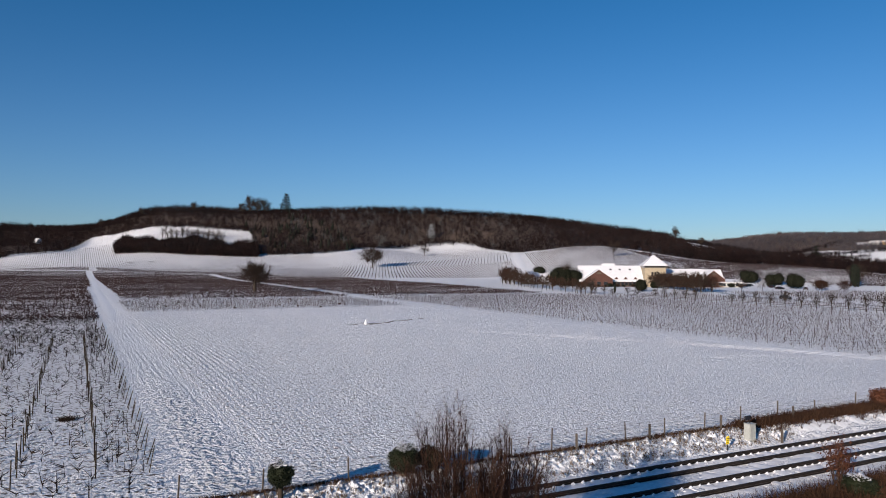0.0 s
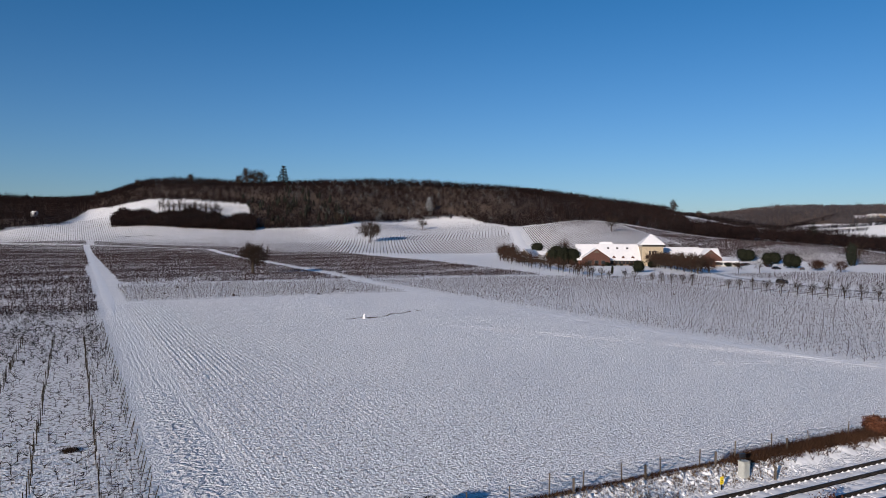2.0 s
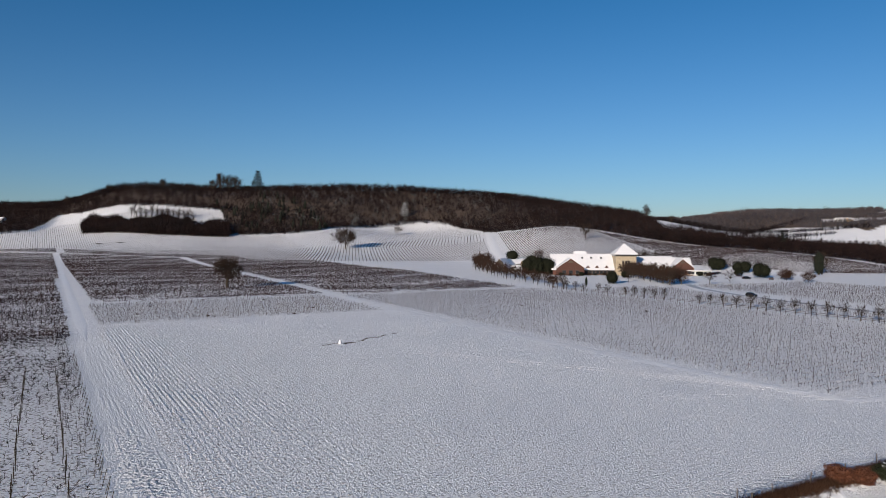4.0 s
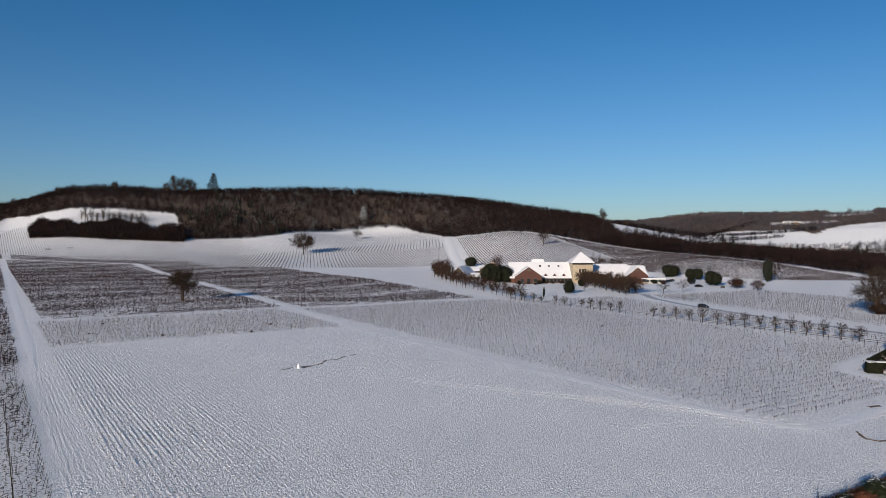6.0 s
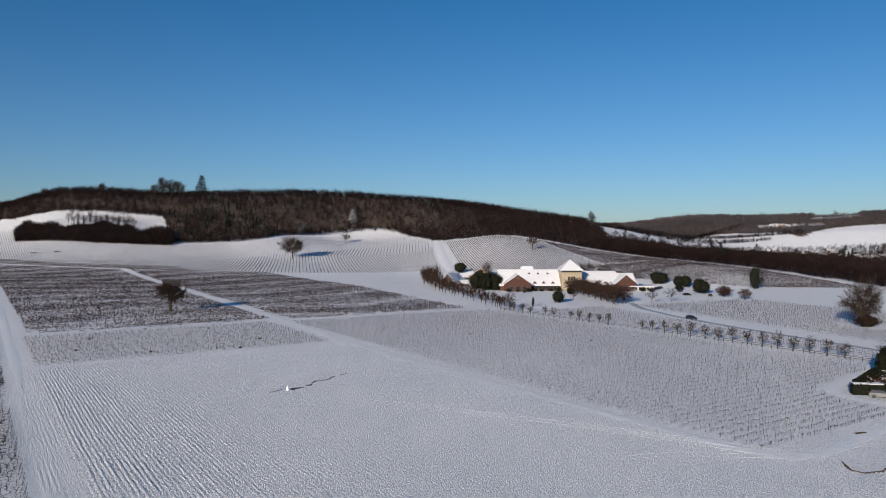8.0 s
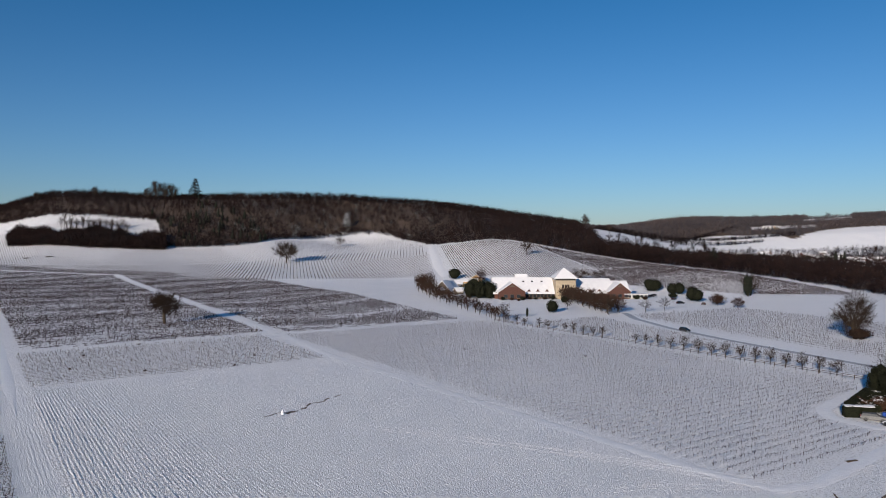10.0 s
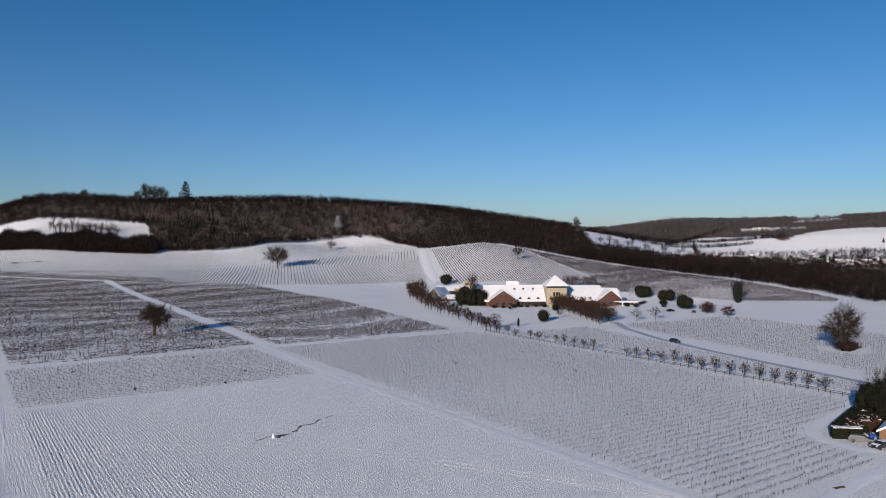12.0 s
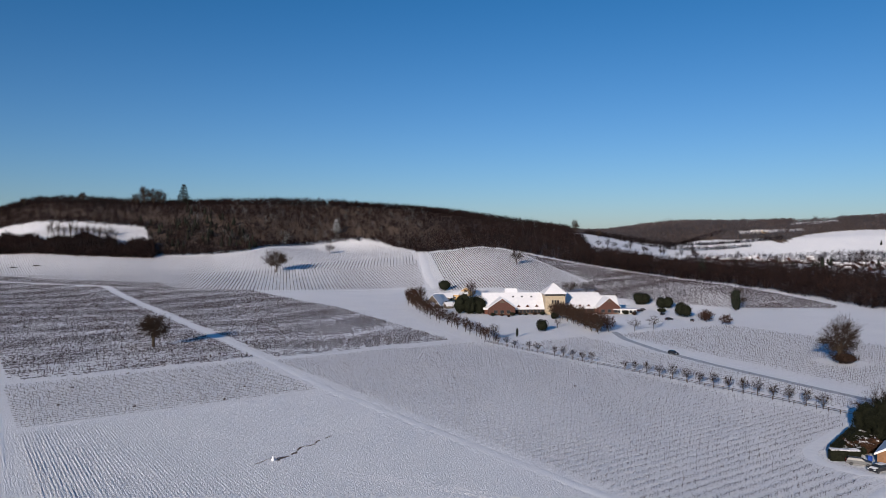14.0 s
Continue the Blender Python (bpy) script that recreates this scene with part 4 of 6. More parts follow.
def winery():
    w = thing("winery", (115.0, 391.0, 0.0), "long red-brick winery with a buff stone tower and snowy roofs", "building", -5)
    gable_walls(w, -39.5, -4.8, 2, 20, 3.4, 11.2, "x", BRICK)
    gable_roof(w, -39.5, -4.8, 2, 20, 3.4, 11.2, "x", over=0.9)
    gable_walls(w, -37.6, -23.0, -3.5, 8, 4.2, 9.2, "y", TILE, "red tile-hung gable wing")
    gable_roof(w, -37.6, -23.0, -3.5, 9.5, 4.2, 9.2, "y")
    gable_walls(w, -39.2, -35.5, 20, 30, 3.2, 5.0, "y", STONE)
    gable_roof(w, -39.2, -35.5, 20, 30, 3.2, 5.0, "y")
    gable_walls(w, 7.0, 37.2, 4, 20, 3.4, 9.2, "x", BRICK)
    gable_roof(w, 7.0, 37.2, 4, 20, 3.4, 9.2, "x", over=0.9)
    gable_walls(w, 24.6, 36.6, -1.5, 9, 4.2, 9.0, "y", TILE, "red tile-hung gable wing")
    gable_roof(w, 24.6, 36.6, -1.5, 10.5, 4.2, 9.0, "y")
    gable_walls(w, 13.0, 33, 25, 41, 4.4, 9.4, "x", BRICK)
    gable_roof(w, 13.0, 33, 25, 41, 4.4, 9.4, "x")
    gable_walls(w, -24.5, -18, 24, 30, 8.5, 12.4, "x", BRICK)
    gable_roof(w, -24.5, -18, 24, 30, 8.5, 12.4, "x")
    # dark boarded vents high in the gables, an arch of brick below them
    for x, y, z in ((-30.3, -3.5, 7.0), (30.6, -1.5, 6.8)):
        bm = solid(bmesh.new(), [(x - 1.6, y - 0.1, z), (x + 1.6, y - 0.1, z), (x, y - 0.1, z + 1.25), (x - 1.6, y + 0.05, z), (x + 1.6, y + 0.05, z), (x, y + 0.05, z + 1.25)], [(0, 1, 2), (5, 4, 3), (0, 3, 4, 1), (1, 4, 5, 2), (2, 5, 3, 0)])
        part("gable_vent", bm, TIMBER, w, "dark boarded vent")
        for k in (-1, 0, 1):
            front_window(w, x + k * 3.6, y, 0.8, 2.2, 2.0, TIMBER)
    # dormers
    for x, y, z in ((-20.2, 2.4, 3.9), (-15.2, 2.4, 3.9), (-10.0, 2.4, 3.9), (10.4, 4.3, 3.9), (15.2, 4.3, 3.9), (20.2, 4.3, 3.9)):
        bm = solid(bmesh.new(), [(x - 1.35, y - 0.3, z), (x + 1.35, y - 0.3, z), (x, y - 0.3, z + 1.55), (x, y + 2.6, z + 1.55), (x - 1.35, y + 2.2, z), (x + 1.35, y + 2.2, z)], [(0, 1, 2), (0, 2, 3, 4), (1, 5, 3, 2), (0, 4, 5, 1)])
        bmesh.ops.recalc_face_normals(bm, faces=bm.faces)
        d = part("dormer", bm, ROOF_SNOW, w, "small triangular dormer")
        bm = solid(bmesh.new(), [(x - 1.15, y - 0.36, z + 0.08), (x + 1.15, y - 0.36, z + 0.08), (x, y - 0.36, z + 1.4), (x - 1.15, y - 0.28, z + 0.08), (x + 1.15, y - 0.28, z + 0.08), (x, y - 0.28, z + 1.4)], [(0, 1, 2), (5, 4, 3), (0, 3, 4, 1), (1, 4, 5, 2), (2, 5, 3, 0)])
        part("dormer_front", bm, TILE, d, "tile-hung dormer cheek")
    # roof lights along the ridge
    for x in (-22.5, -17.5, -12.0):
        bm = solid(bmesh.new(), [(x - 0.55, 8.0, 9.05), (x + 0.55, 8.0, 9.05), (x + 0.55, 8.7, 9.75), (x - 0.55, 8.7, 9.75), (x - 0.55, 8.0, 8.4), (x + 0.55, 8.0, 8.4), (x + 0.55, 8.7, 9.0), (x - 0.55, 8.7, 9.0)], [(0, 1, 2, 3), (0, 4, 5, 1), (1, 5, 6, 2), (2, 6, 7, 3), (3, 7, 4, 0), (7, 6, 5, 4)])
        part("roof_light", bm, DARK, w, "dark roof light")
    # glazed gallery under the long eaves, between posts
    for x in np.arange(-22.0, -5.5, 2.05):
        front_window(w, x + 1.0, 1.95, 0.5, 1.75, 2.1, TIMBER)
        part("post", boxed(x - 0.12, 0.85, -0.3, x + 0.12, 1.1, 2.85), TIMBER, w)
    for x in np.arange(8.5, 24, 2.3):
        front_window(w, x, 3.95, 0.7, 1.5, 1.9, TIMBER)
    part("canopy", boxed(-22.4, 0.55, 2.75, -12.8, 1.9, 2.95), WHITE, w, "pale canopy over the terrace")
    # the tower
    tower = part("tower", boxed(-5.6, -1.2, -0.4, 5.6, 10.2, 11.0), STONE, w, "buff stone tower")
    part("eaves_band", boxed(-5.75, -1.35, 10.45, 5.75, 10.35, 11.5), DARK, tower, "dark louvred band under the eaves")
    for k in np.linspace(-5.5, 5.5, 12):
        part("eaves_post", boxed(k - 0.14, -1.5, 10.4, k + 0.14, -1.36, 11.5), TIMBER, tower)
    part("string_course", boxed(-5.8, -1.4, 10.1, 5.8, 10.4, 10.4), STONE, tower)
    bm = solid(bmesh.new(), [(-6.5, -2.1, 11.5), (6.5, -2.1, 11.5), (6.5, 11.1, 11.5), (-6.5, 11.1, 11.5), (-6.5, -2.1, 11.75), (6.5, -2.1, 11.75), (6.5, 11.1, 11.75), (-6.5, 11.1, 11.75), (0, 4.5, 17.6)],
               [(3, 2, 1, 0), (0, 1, 5, 4), (1, 2, 6, 5), (2, 3, 7, 6), (3, 0, 4, 7), (4, 5, 8), (5, 6, 8), (6, 7, 8), (7, 4, 8)])
    part("tower_roof", bm, ROOF_SNOW, tower, "pyramid roof white with snow")
    part("finial", boxed(-0.12, 4.38, 17.4, 0.12, 4.62, 18.3), STEEL, tower)
    for x in (-1.55, 0.0, 1.55):
        front_window(tower, x, -1.2, 5.9, 1.25, 2.3, STONE)
    bm = bmesh.new()
    arc = [(1.5 * math.cos(a), 1.5 * math.sin(a)) for a in np.linspace(0, math.pi, 13)]
    pts = [(x, y, 2.2 + z) for y in (-1.32, -1.1) for x, z in [(1.5, -2.4), *arc, (-1.5, -2.4)]]
    solid(bm, pts, [tuple(range(15)), tuple(range(29, 14, -1)), *[(i, i + 15, (i + 1) % 15 + 15, (i + 1) % 15) for i in range(15)]])
    bmesh.ops.recalc_face_normals(bm, faces=bm.faces)
    part("archway", bm, DARK, tower, "dark arched entrance")
    bm = bmesh.new()
    for i in range(12):
        a, b = math.pi * i / 12, math.pi * (i + 1) / 12 - 0.02
        q = [(r * math.cos(t), y, 2.2 + r * math.sin(t)) for y in (-1.42, -1.15) for r, t in ((1.5, a), (1.95, a), (1.95, b), (1.5, b))]
        solid(bm, q, [(0, 1, 2, 3), (7, 6, 5, 4), (0, 4, 5, 1), (1, 5, 6, 2), (2, 6, 7, 3), (3, 7, 4, 0)])
    bmesh.ops.recalc_face_normals(bm, faces=bm.faces)
    part("arch_ring", bm, BRICK, tower, "brick arch ring")
    return w


winery()


def small_house(place, long, deep, eave, ridge, turn, wall, label, seed, category="house", group="", roof=None, chimney=True):
    rng = random.Random(seed)
    h = thing("house", place, label, category, turn, group)
    gable_walls(h, -long / 2, long / 2, -deep / 2, deep / 2, eave, ridge, "x", wall, foot=-1.5)
    r = gable_roof(h, -long / 2, long / 2, -deep / 2, deep / 2, eave, ridge, "x", mat=roof)
    if chimney:
        part("chimney", boxed(long * 0.3, -0.35, ridge - 0.8, long * 0.3 + 0.9, 0.45, ridge + 1.2), BRICK, r)
    n = max(2, int(long / 2.6))
    for k in range(n):
        x = -long / 2 + (k + 0.5) * long / n
        for z in ([0.9, 3.3] if eave > 4.2 else [0.9]):
            front_window(h, x, -deep / 2, z, 1.2, 1.2)
    part("door", boxed(-0.45, -deep / 2 - 0.06, -0.3, 0.45, -deep / 2 + 0.02, 1.95), TIMBER, h)
    return h


# low outbuildings beside the winery
def outbuildings():
    for s, w_, L, D, e, r, turn, mat, lab in (
            (371, 249, 10, 8, 3.0, 7.4, 62, TIMBER, "timber garden-centre hall with a steep snowy roof"), (377, 257, 9, 7, 3.0, 6.6, 62, TIMBER, "timber garden-centre hall with a steep snowy roof"),
            (364, 241, 4.4, 4, 1.9, 3.6, 62, TIMBER, "small timber hut under snow"), (361, 245, 4.4, 4, 1.9, 3.6, 62, TIMBER, "small timber hut under snow"), (357, 249.5, 4.8, 4, 1.9, 3.7, 20, TIMBER, "small timber hut under snow"),
            (394, 271, 12, 9, 3.0, 5.2, -8, TIMBER, "timber shop building with a white roof"), (389, 281, 10, 7, 3.4, 5.0, -8, OCHRE, "ochre-walled shop building with a snowy roof"),
            (400, 296, 9, 8, 3.0, 5.4, 62, OCHRE, "ochre annexe under a snowy roof")):
        small_house(on(s, w_), L, D, e, r, turn, mat, lab, int(s), "outbuilding", chimney=False)


outbuildings()


def glazed_pavilion():
    p = thing("pavilion", on(276, 314), "low white glazed pavilion with a snowy flat roof", "pavilion", -8)
    part("roof", boxed(-6.8, -3.3, 2.6, 6.8, 3.3, 2.95, bevel=0.08), ROOF_SNOW, p)
    part("wall", boxed(-6.4, -2.6, -0.3, 6.4, 2.9, 2.6), GREY_BOX, p)
    for k in range(6):
        front_window(p, -5.5 + k * 2.2, -2.6, 0.6, 1.8, 1.7)


glazed_pavilion()


# ---- the drive, its avenue and the gardens ----
strip("drive", [(62, 191), (92, 203.5), (119, 209), (150, 216), (180, 225.5), (207, 238), (235, 262), (262, 300), (282, 330)], 7.5, TRODDEN, "snowy verges of the winery's drive", "road", 0.04)
strip("drive", [(62, 190.2), (92, 202.5), (119, 208), (150, 215), (180, 224.3), (207, 236.8), (226, 251)], 3.8, ASPHALT, "wet slushy asphalt drive", "road", 0.09)
strip("track", [(88, 178.6), (120, 179.2), (180, 178.8), (232, 177.8), (280, 191), (312, 201), (365, 222)], 4.0, TRODDEN, "snow-covered track beside the avenue of young trees", "track", 0.05)
strip("track", [(59.5, 141.5), (64.5, 138.2), (70, 138.4), (74.5, 140.6), (77.3, 145), (79, 153), (80.5, 163), (83, 171), (87, 177)], 3.6, TRODDEN, "curving snowy farm lane with wheel marks", "track", 0.05)
strip("track", [(189.3, 10), (188.6, 50), (187.6, 86)], 1.4, TRODDEN, "thin trodden line at the field's far edge", "track", 0.05)
strip("track", [(860, -60), (745, 36), (650, 108), (548, 193), (500, 305)], 6.0, TRODDEN, "white track at the foot of the slope", "track", 0.25)
strip("track", [(470, 318), (545, 358), (605, 394), (695, 447)], 9.0, SNOW, "broad snowy ride that climbs between the vine rows", "track", 0.35)

AVENUE = (225.8, 220.4, 215.6, 207.0, 202.0, 192.8, 188.4, 183.4, 178.8, 174.2, 159.4, 155.2, 150.2, 145.4, 140.4, 135.4, 130.6, 126.0, 121.2, 116.4, 112.0, 107.6, 103.0, 98.4, 94.0)
for k, s in enumerate(AVENUE):
    big = 1.0 if s < 150 else 0.85
    bare_tree("avenue_tree", on(s, 182.3), (4.6 + 0.5 * math.sin(k * 2.3)) * big, 1.75 * big * (1.25 if k == 24 else 1.0), "young bare avenue tree with a rounded crown", 100 + k, 8, 5, 18, 0.26, 0.11, group="avenue trees along the drive", twig_w=0.07)
curve_s, curve_w = np.array([232, 245, 279, 311, 340, 364, 408.0]), np.array([184, 188, 198.5, 208, 219, 231, 249.0])
for k in range(40):
    t = k / 39
    s = 230 + 172 * t
    w_ = float(np.interp(s, curve_s, curve_w)) + (4.0 * min(1, t * 2) if k % 2 else 0.0) + 0.8 * math.sin(k * 5)
    bare_tree("hornbeam", on(s, w_), 5.6 + 0.8 * math.sin(k * 1.7) + 5.0 * t, 2.1 + 1.5 * t, "russet-brown bare hornbeam in a close curved row", 200 + k, 9, 6, 13, 0.18 - 0.1 * t, 0.15, fill=0.6, mat=TWIG_RED if k % 3 else TWIG, group="hornbeams on the curved drive", twig_w=0.085)
for k in range(34):
    t = (k % 17) / 16
    side = 1 if k > 16 else 0
    bare_tree("hornbeam", on(291 - 66 * t + 2 * side, 274 - 34 * t + side * (6 + 3 * t) + 0.7 * math.sin(k * 3)), 8.2 + 1.0 * math.sin(k * 2.1), 3.5, "russet-brown bare tree in a thick double row", 300 + k, 10, 6, 14, 0.10, 0.14, fill=0.6, mat=TWIG_RED if k % 2 else TWIG, group="double row before the winery", twig_w=0.12)
for k, (s, w_, h, r) in enumerate(((222.8, 261, 6.2, 3.0), (221.7, 273.2, 6.6, 3.2), (262, 262, 5, 2.4), (236, 188, 7.5, 3.0), (243, 187, 6, 2.6), (252, 240, 5.0, 2.2))):
    bare_tree("garden_tree", on(s, w_), h, r, "pale bare garden tree on the snowy lawn", 400 + k, 9, 5, 14, 0.25, 0.12, twig_w=0.06)
for k, (s, w_, r, h) in enumerate(((297, 351.5, 3.9, 8.4), (294.5, 354, 3.6, 7.8), (280.5, 352, 3.3, 7.2), (277.5, 354.5, 3.5, 7.6), (249, 329, 3.4, 8.4), (244, 327, 3.2, 7.2), (247.0, 225.4, 2.7, 5.6), (280, 264, 1.6, 3.2), (445, 307, 5, 9.0), (268, 337, 2.2, 2.4))):
    leafy_bush("yew", on(s, w_), r, h / 2, "dark clipped evergreen bush on the lawn", 420 + k, BOX_HEDGE, 0.25, 1500, category="bush", lumpy=0.14)
for k, (s, w_, r, h) in enumerate(((330, 239, 4.2, 9.5), (325, 242, 4.0, 10.5), (322, 247, 3.6, 9.5), (337, 246, 4.6, 11), (331, 251, 4.0, 9), (338, 256, 3.4, 8), (329, 256, 3.0, 6.5))):
    leafy_bush("laurel", on(s, w_), r, h / 2, "dark evergreen tree between the shop and the winery", 440 + k, BOX_HEDGE, 0.32, 1500, category="tree", lumpy=0.25)
for k, (x, y, r) in enumerate(((-36, -7.5, 1.3), (-31, -8, 1.0), (-25, -7, 1.5), (-20.5, -3, 1.1), (-17, -3.5, 0.9), (-12, -3, 1.2), (-8, -4.5, 1.6), (7.5, -5, 1.4), (39.5, -3, 1.7), (43, -7, 1.5), (-2, -14, 1.0), (-28, -13, 0.9))):
    c = math.radians(-5)
    leafy_bush("shrub", xy(115 + x * math.cos(c) - y * math.sin(c), 391 + x * math.sin(c) + y * math.cos(c)), r, r * 0.7, "low dark shrub in the snow before the winery", 1200 + k, DARK_BRUSH if k % 2 else BOX_HEDGE, 0.2, 400, lumpy=0.3, group="shrubs before the winery")
leafy_bush("cypress", on(238.6, 203.2), 0.55, 2.1, "slim dark cypress on the lawn", 460, CONIFER, 0.15, 500, category="bush", lumpy=0.1)
for k, (s, w_, h, r) in enumerate(((229, 321.8, 5.0, 3.6), (225, 318, 4.5, 3.0), (211.2, 314.5, 5.2, 3.4), (233, 330, 4.6, 3.4))):
    bare_tree("copper_beech", on(s, w_), h, r, "low brown-leaved tree by the car park", 470 + k, 11, 6, 26, 0.15, 0.14, mat=TWIG_RED, twig_w=0.1)
leafy_bush("yew", on(249.4, 380.5), 2.6, 6.0, "tall dark ivy-clad tree in the brown vines", 480, CONIFER, 0.4, 1500, category="tree", lumpy=0.2, stem=1.0)
bare_tree("oak_tree", on(250, 384), 14, 6, "bare tree beside the dark ivied one", 481, 10, 7, 14, 0.2, twig_w=0.07)
for k, (p, d, h, r) in enumerate(((833, 480, 12, 4.5), (728, 470, 11, 5), (735, 460, 10, 4.5), (742, 480, 12, 4.5), (1010, 500, 8, 7), (1040, 505, 7, 6))):
    bare_tree("garden_tree", spot(p, d), h, r, "brown bare tree behind the winery", 490 + k, 10, 7, 18, 0.15, mat=TWIG_RED if k < 4 else TWIG, twig_w=0.09)
leafy_bush("scrub", xy(170, 226), 4.0, 1.9, "dark bramble thicket round the foot of a big tree", 499, DARK_BRUSH, 0.25, 2500, core=0.7, lumpy=0.3)


def rail_fence(points, gap, tall, label):
    """Posts and two rails along points (s, w)."""
    pts = np.array(points, float)
    cum = np.concatenate([[0], np.cumsum(np.linalg.norm(np.diff(pts, axis=0), axis=1))])
    n = int(cum[-1] / gap)
    t = np.linspace(0, cum[-1], n + 1)
    where = [on(float(np.interp(q, cum, pts[:, 0])), float(np.interp(q, cum, pts[:, 1]))) for q in t]
    f = thing("fence", where[0], label, "fence")
    post_mesh = None
    for p in where:
        d = p - where[0]
        if post_mesh is None:
            o = part("post", boxed(-0.07, -0.07, -0.2, 0.07, 0.07, tall, bevel=0.015), TIMBER, f)
            post_mesh = o.data
        else:
            o = new("post", post_mesh)
            o.parent = f
        o.location = d
    for z in (0.5, 0.9):
        for a, b in zip(where, where[1:]):
            bm = bmesh.new()
            a, b = a - where[0], b - where[0]
            side = (b - a).normalized().cross(Vector((0, 0, 1))) * 0.03
            q = [p + o + Vector((0, 0, z * tall + h)) for p in (a, b) for o in (-side, side) for h in (0, 0.11)]
            solid(bm, [q[i] for i in range(8)], [(0, 1, 3, 2), (4, 6, 7, 5), (0, 4, 5, 1), (2, 3, 7, 6), (1, 5, 7, 3), (0, 2, 6, 4)])
            part("rail", bm, TIMBER, f)


rail_fence([(86, 180.9), (120, 181.4), (180, 181.2), (234, 181.6)], 3.0, 1.1, "dark timber post-and-rail fence along the avenue")


# ---- vehicles ----
def car(place, turn, paint, label, snow=False, estate=False, group=""):
    c = thing("car", place, label, "car", turn, group)
    back = 2.2 if estate else 1.75
    side = [(-2.25, 0.35), (-2.3, 0.75), (-2.15, 0.98), (-1.0, 1.02), (1.0, 1.02), (2.0, 0.86), (2.25, 0.7), (2.22, 0.35)]

    def slab(name, prof, half, mat, lab="", top_in=0.0):
        zs = [z for _, z in prof]
        lo, hi = min(zs), max(zs)
        pts = [(x, sgn * (half - top_in * (z - lo) / (hi - lo)), z) for sgn in (-1, 1) for x, z in prof]
        n = len(prof)
        bm = solid(bmesh.new(), pts, [tuple(range(n)), tuple(range(2 * n - 1, n - 1, -1)), *[(i, i + n, (i + 1) % n + n, (i + 1) % n) for i in range(n)]])
        bmesh.ops.recalc_face_normals(bm, faces=bm.faces)
        bmesh.ops.bevel(bm, geom=bm.edges[:], offset=0.04, segments=2, affect="EDGES")
        return part(name, bm, mat, c, lab)

    slab("body", side, 0.88, paint, "", 0.06)
    slab("glasshouse", [(-back, 1.0), (-back + 0.35, 1.42), (0.35, 1.42), (1.05, 1.0)], 0.8, DARK, "dark glazing", 0.14)
    slab("roof", [(-back + 0.2, 1.41), (-back + 0.4, 1.47), (0.25, 1.48), (0.42, 1.41)], 0.66, ROOF_SNOW if snow else paint, "roof capped with snow" if snow else "", 0.05)
    if snow:
        slab("bonnet_snow", [(1.1, 0.98), (1.2, 1.05), (2.0, 0.93), (2.05, 0.86)], 0.7, ROOF_SNOW, "snow on the bonnet")
    for x in (-1.4, 1.4):
        for sgn in (-1, 1):
            bm = bmesh.new()
            bmesh.ops.create_cone(bm, cap_ends=True, segments=18, radius1=0.33, radius2=0.33, depth=0.22, matrix=pose(x, sgn * 0.79, 0.33, 90))
            wh = part("wheel", bm, RUBBER, c)
            bm = bmesh.new()
            bmesh.ops.create_cone(bm, cap_ends=True, segments=14, radius1=0.2, radius2=0.17, depth=0.04, matrix=pose(x, sgn * 0.91, 0.33, 90 * sgn))
            part("rim", bm, SILVER, wh, "silver wheel rim")
    for sgn in (-0.62, 0.62):
        part("headlight", boxed(2.12, sgn - 0.18, 0.66, 2.27, sgn + 0.18, 0.8, bevel=0.02), LAMP, c)
        part("tail_light", boxed(-2.32, sgn - 0.14, 0.72, -2.2, sgn + 0.14, 0.95, bevel=0.02), RED_LAMP, c)
    return c


ALONG_W, ALONG_S = 27.0, 117.0
car(on(66.6, 143.3), ALONG_W - 62, SILVER, "silver estate car parked beside the hedge", estate=True)
car(on(62.6, 142.4), ALONG_W + 170, BLACK_PAINT, "black car with snow on its roof outside the garage", snow=True)
car(on(170, 221), ALONG_S + 168, BLACK_PAINT, "dark car on the slushy winery drive", estate=True)
for k, (s, w_, q) in enumerate(((258.7, 326, 20), (241.2, 309.3, -10), (231, 314.7, 30), (281, 336, 15), (278, 330, 5))):
    car(on(s, w_), ALONG_W + q, (BLACK_PAINT, BLACK_PAINT, SILVER, SILVER, BLACK_PAINT)[k], "parked car in the winery's snowy car park", snow=k > 1, group="parked cars at the winery")


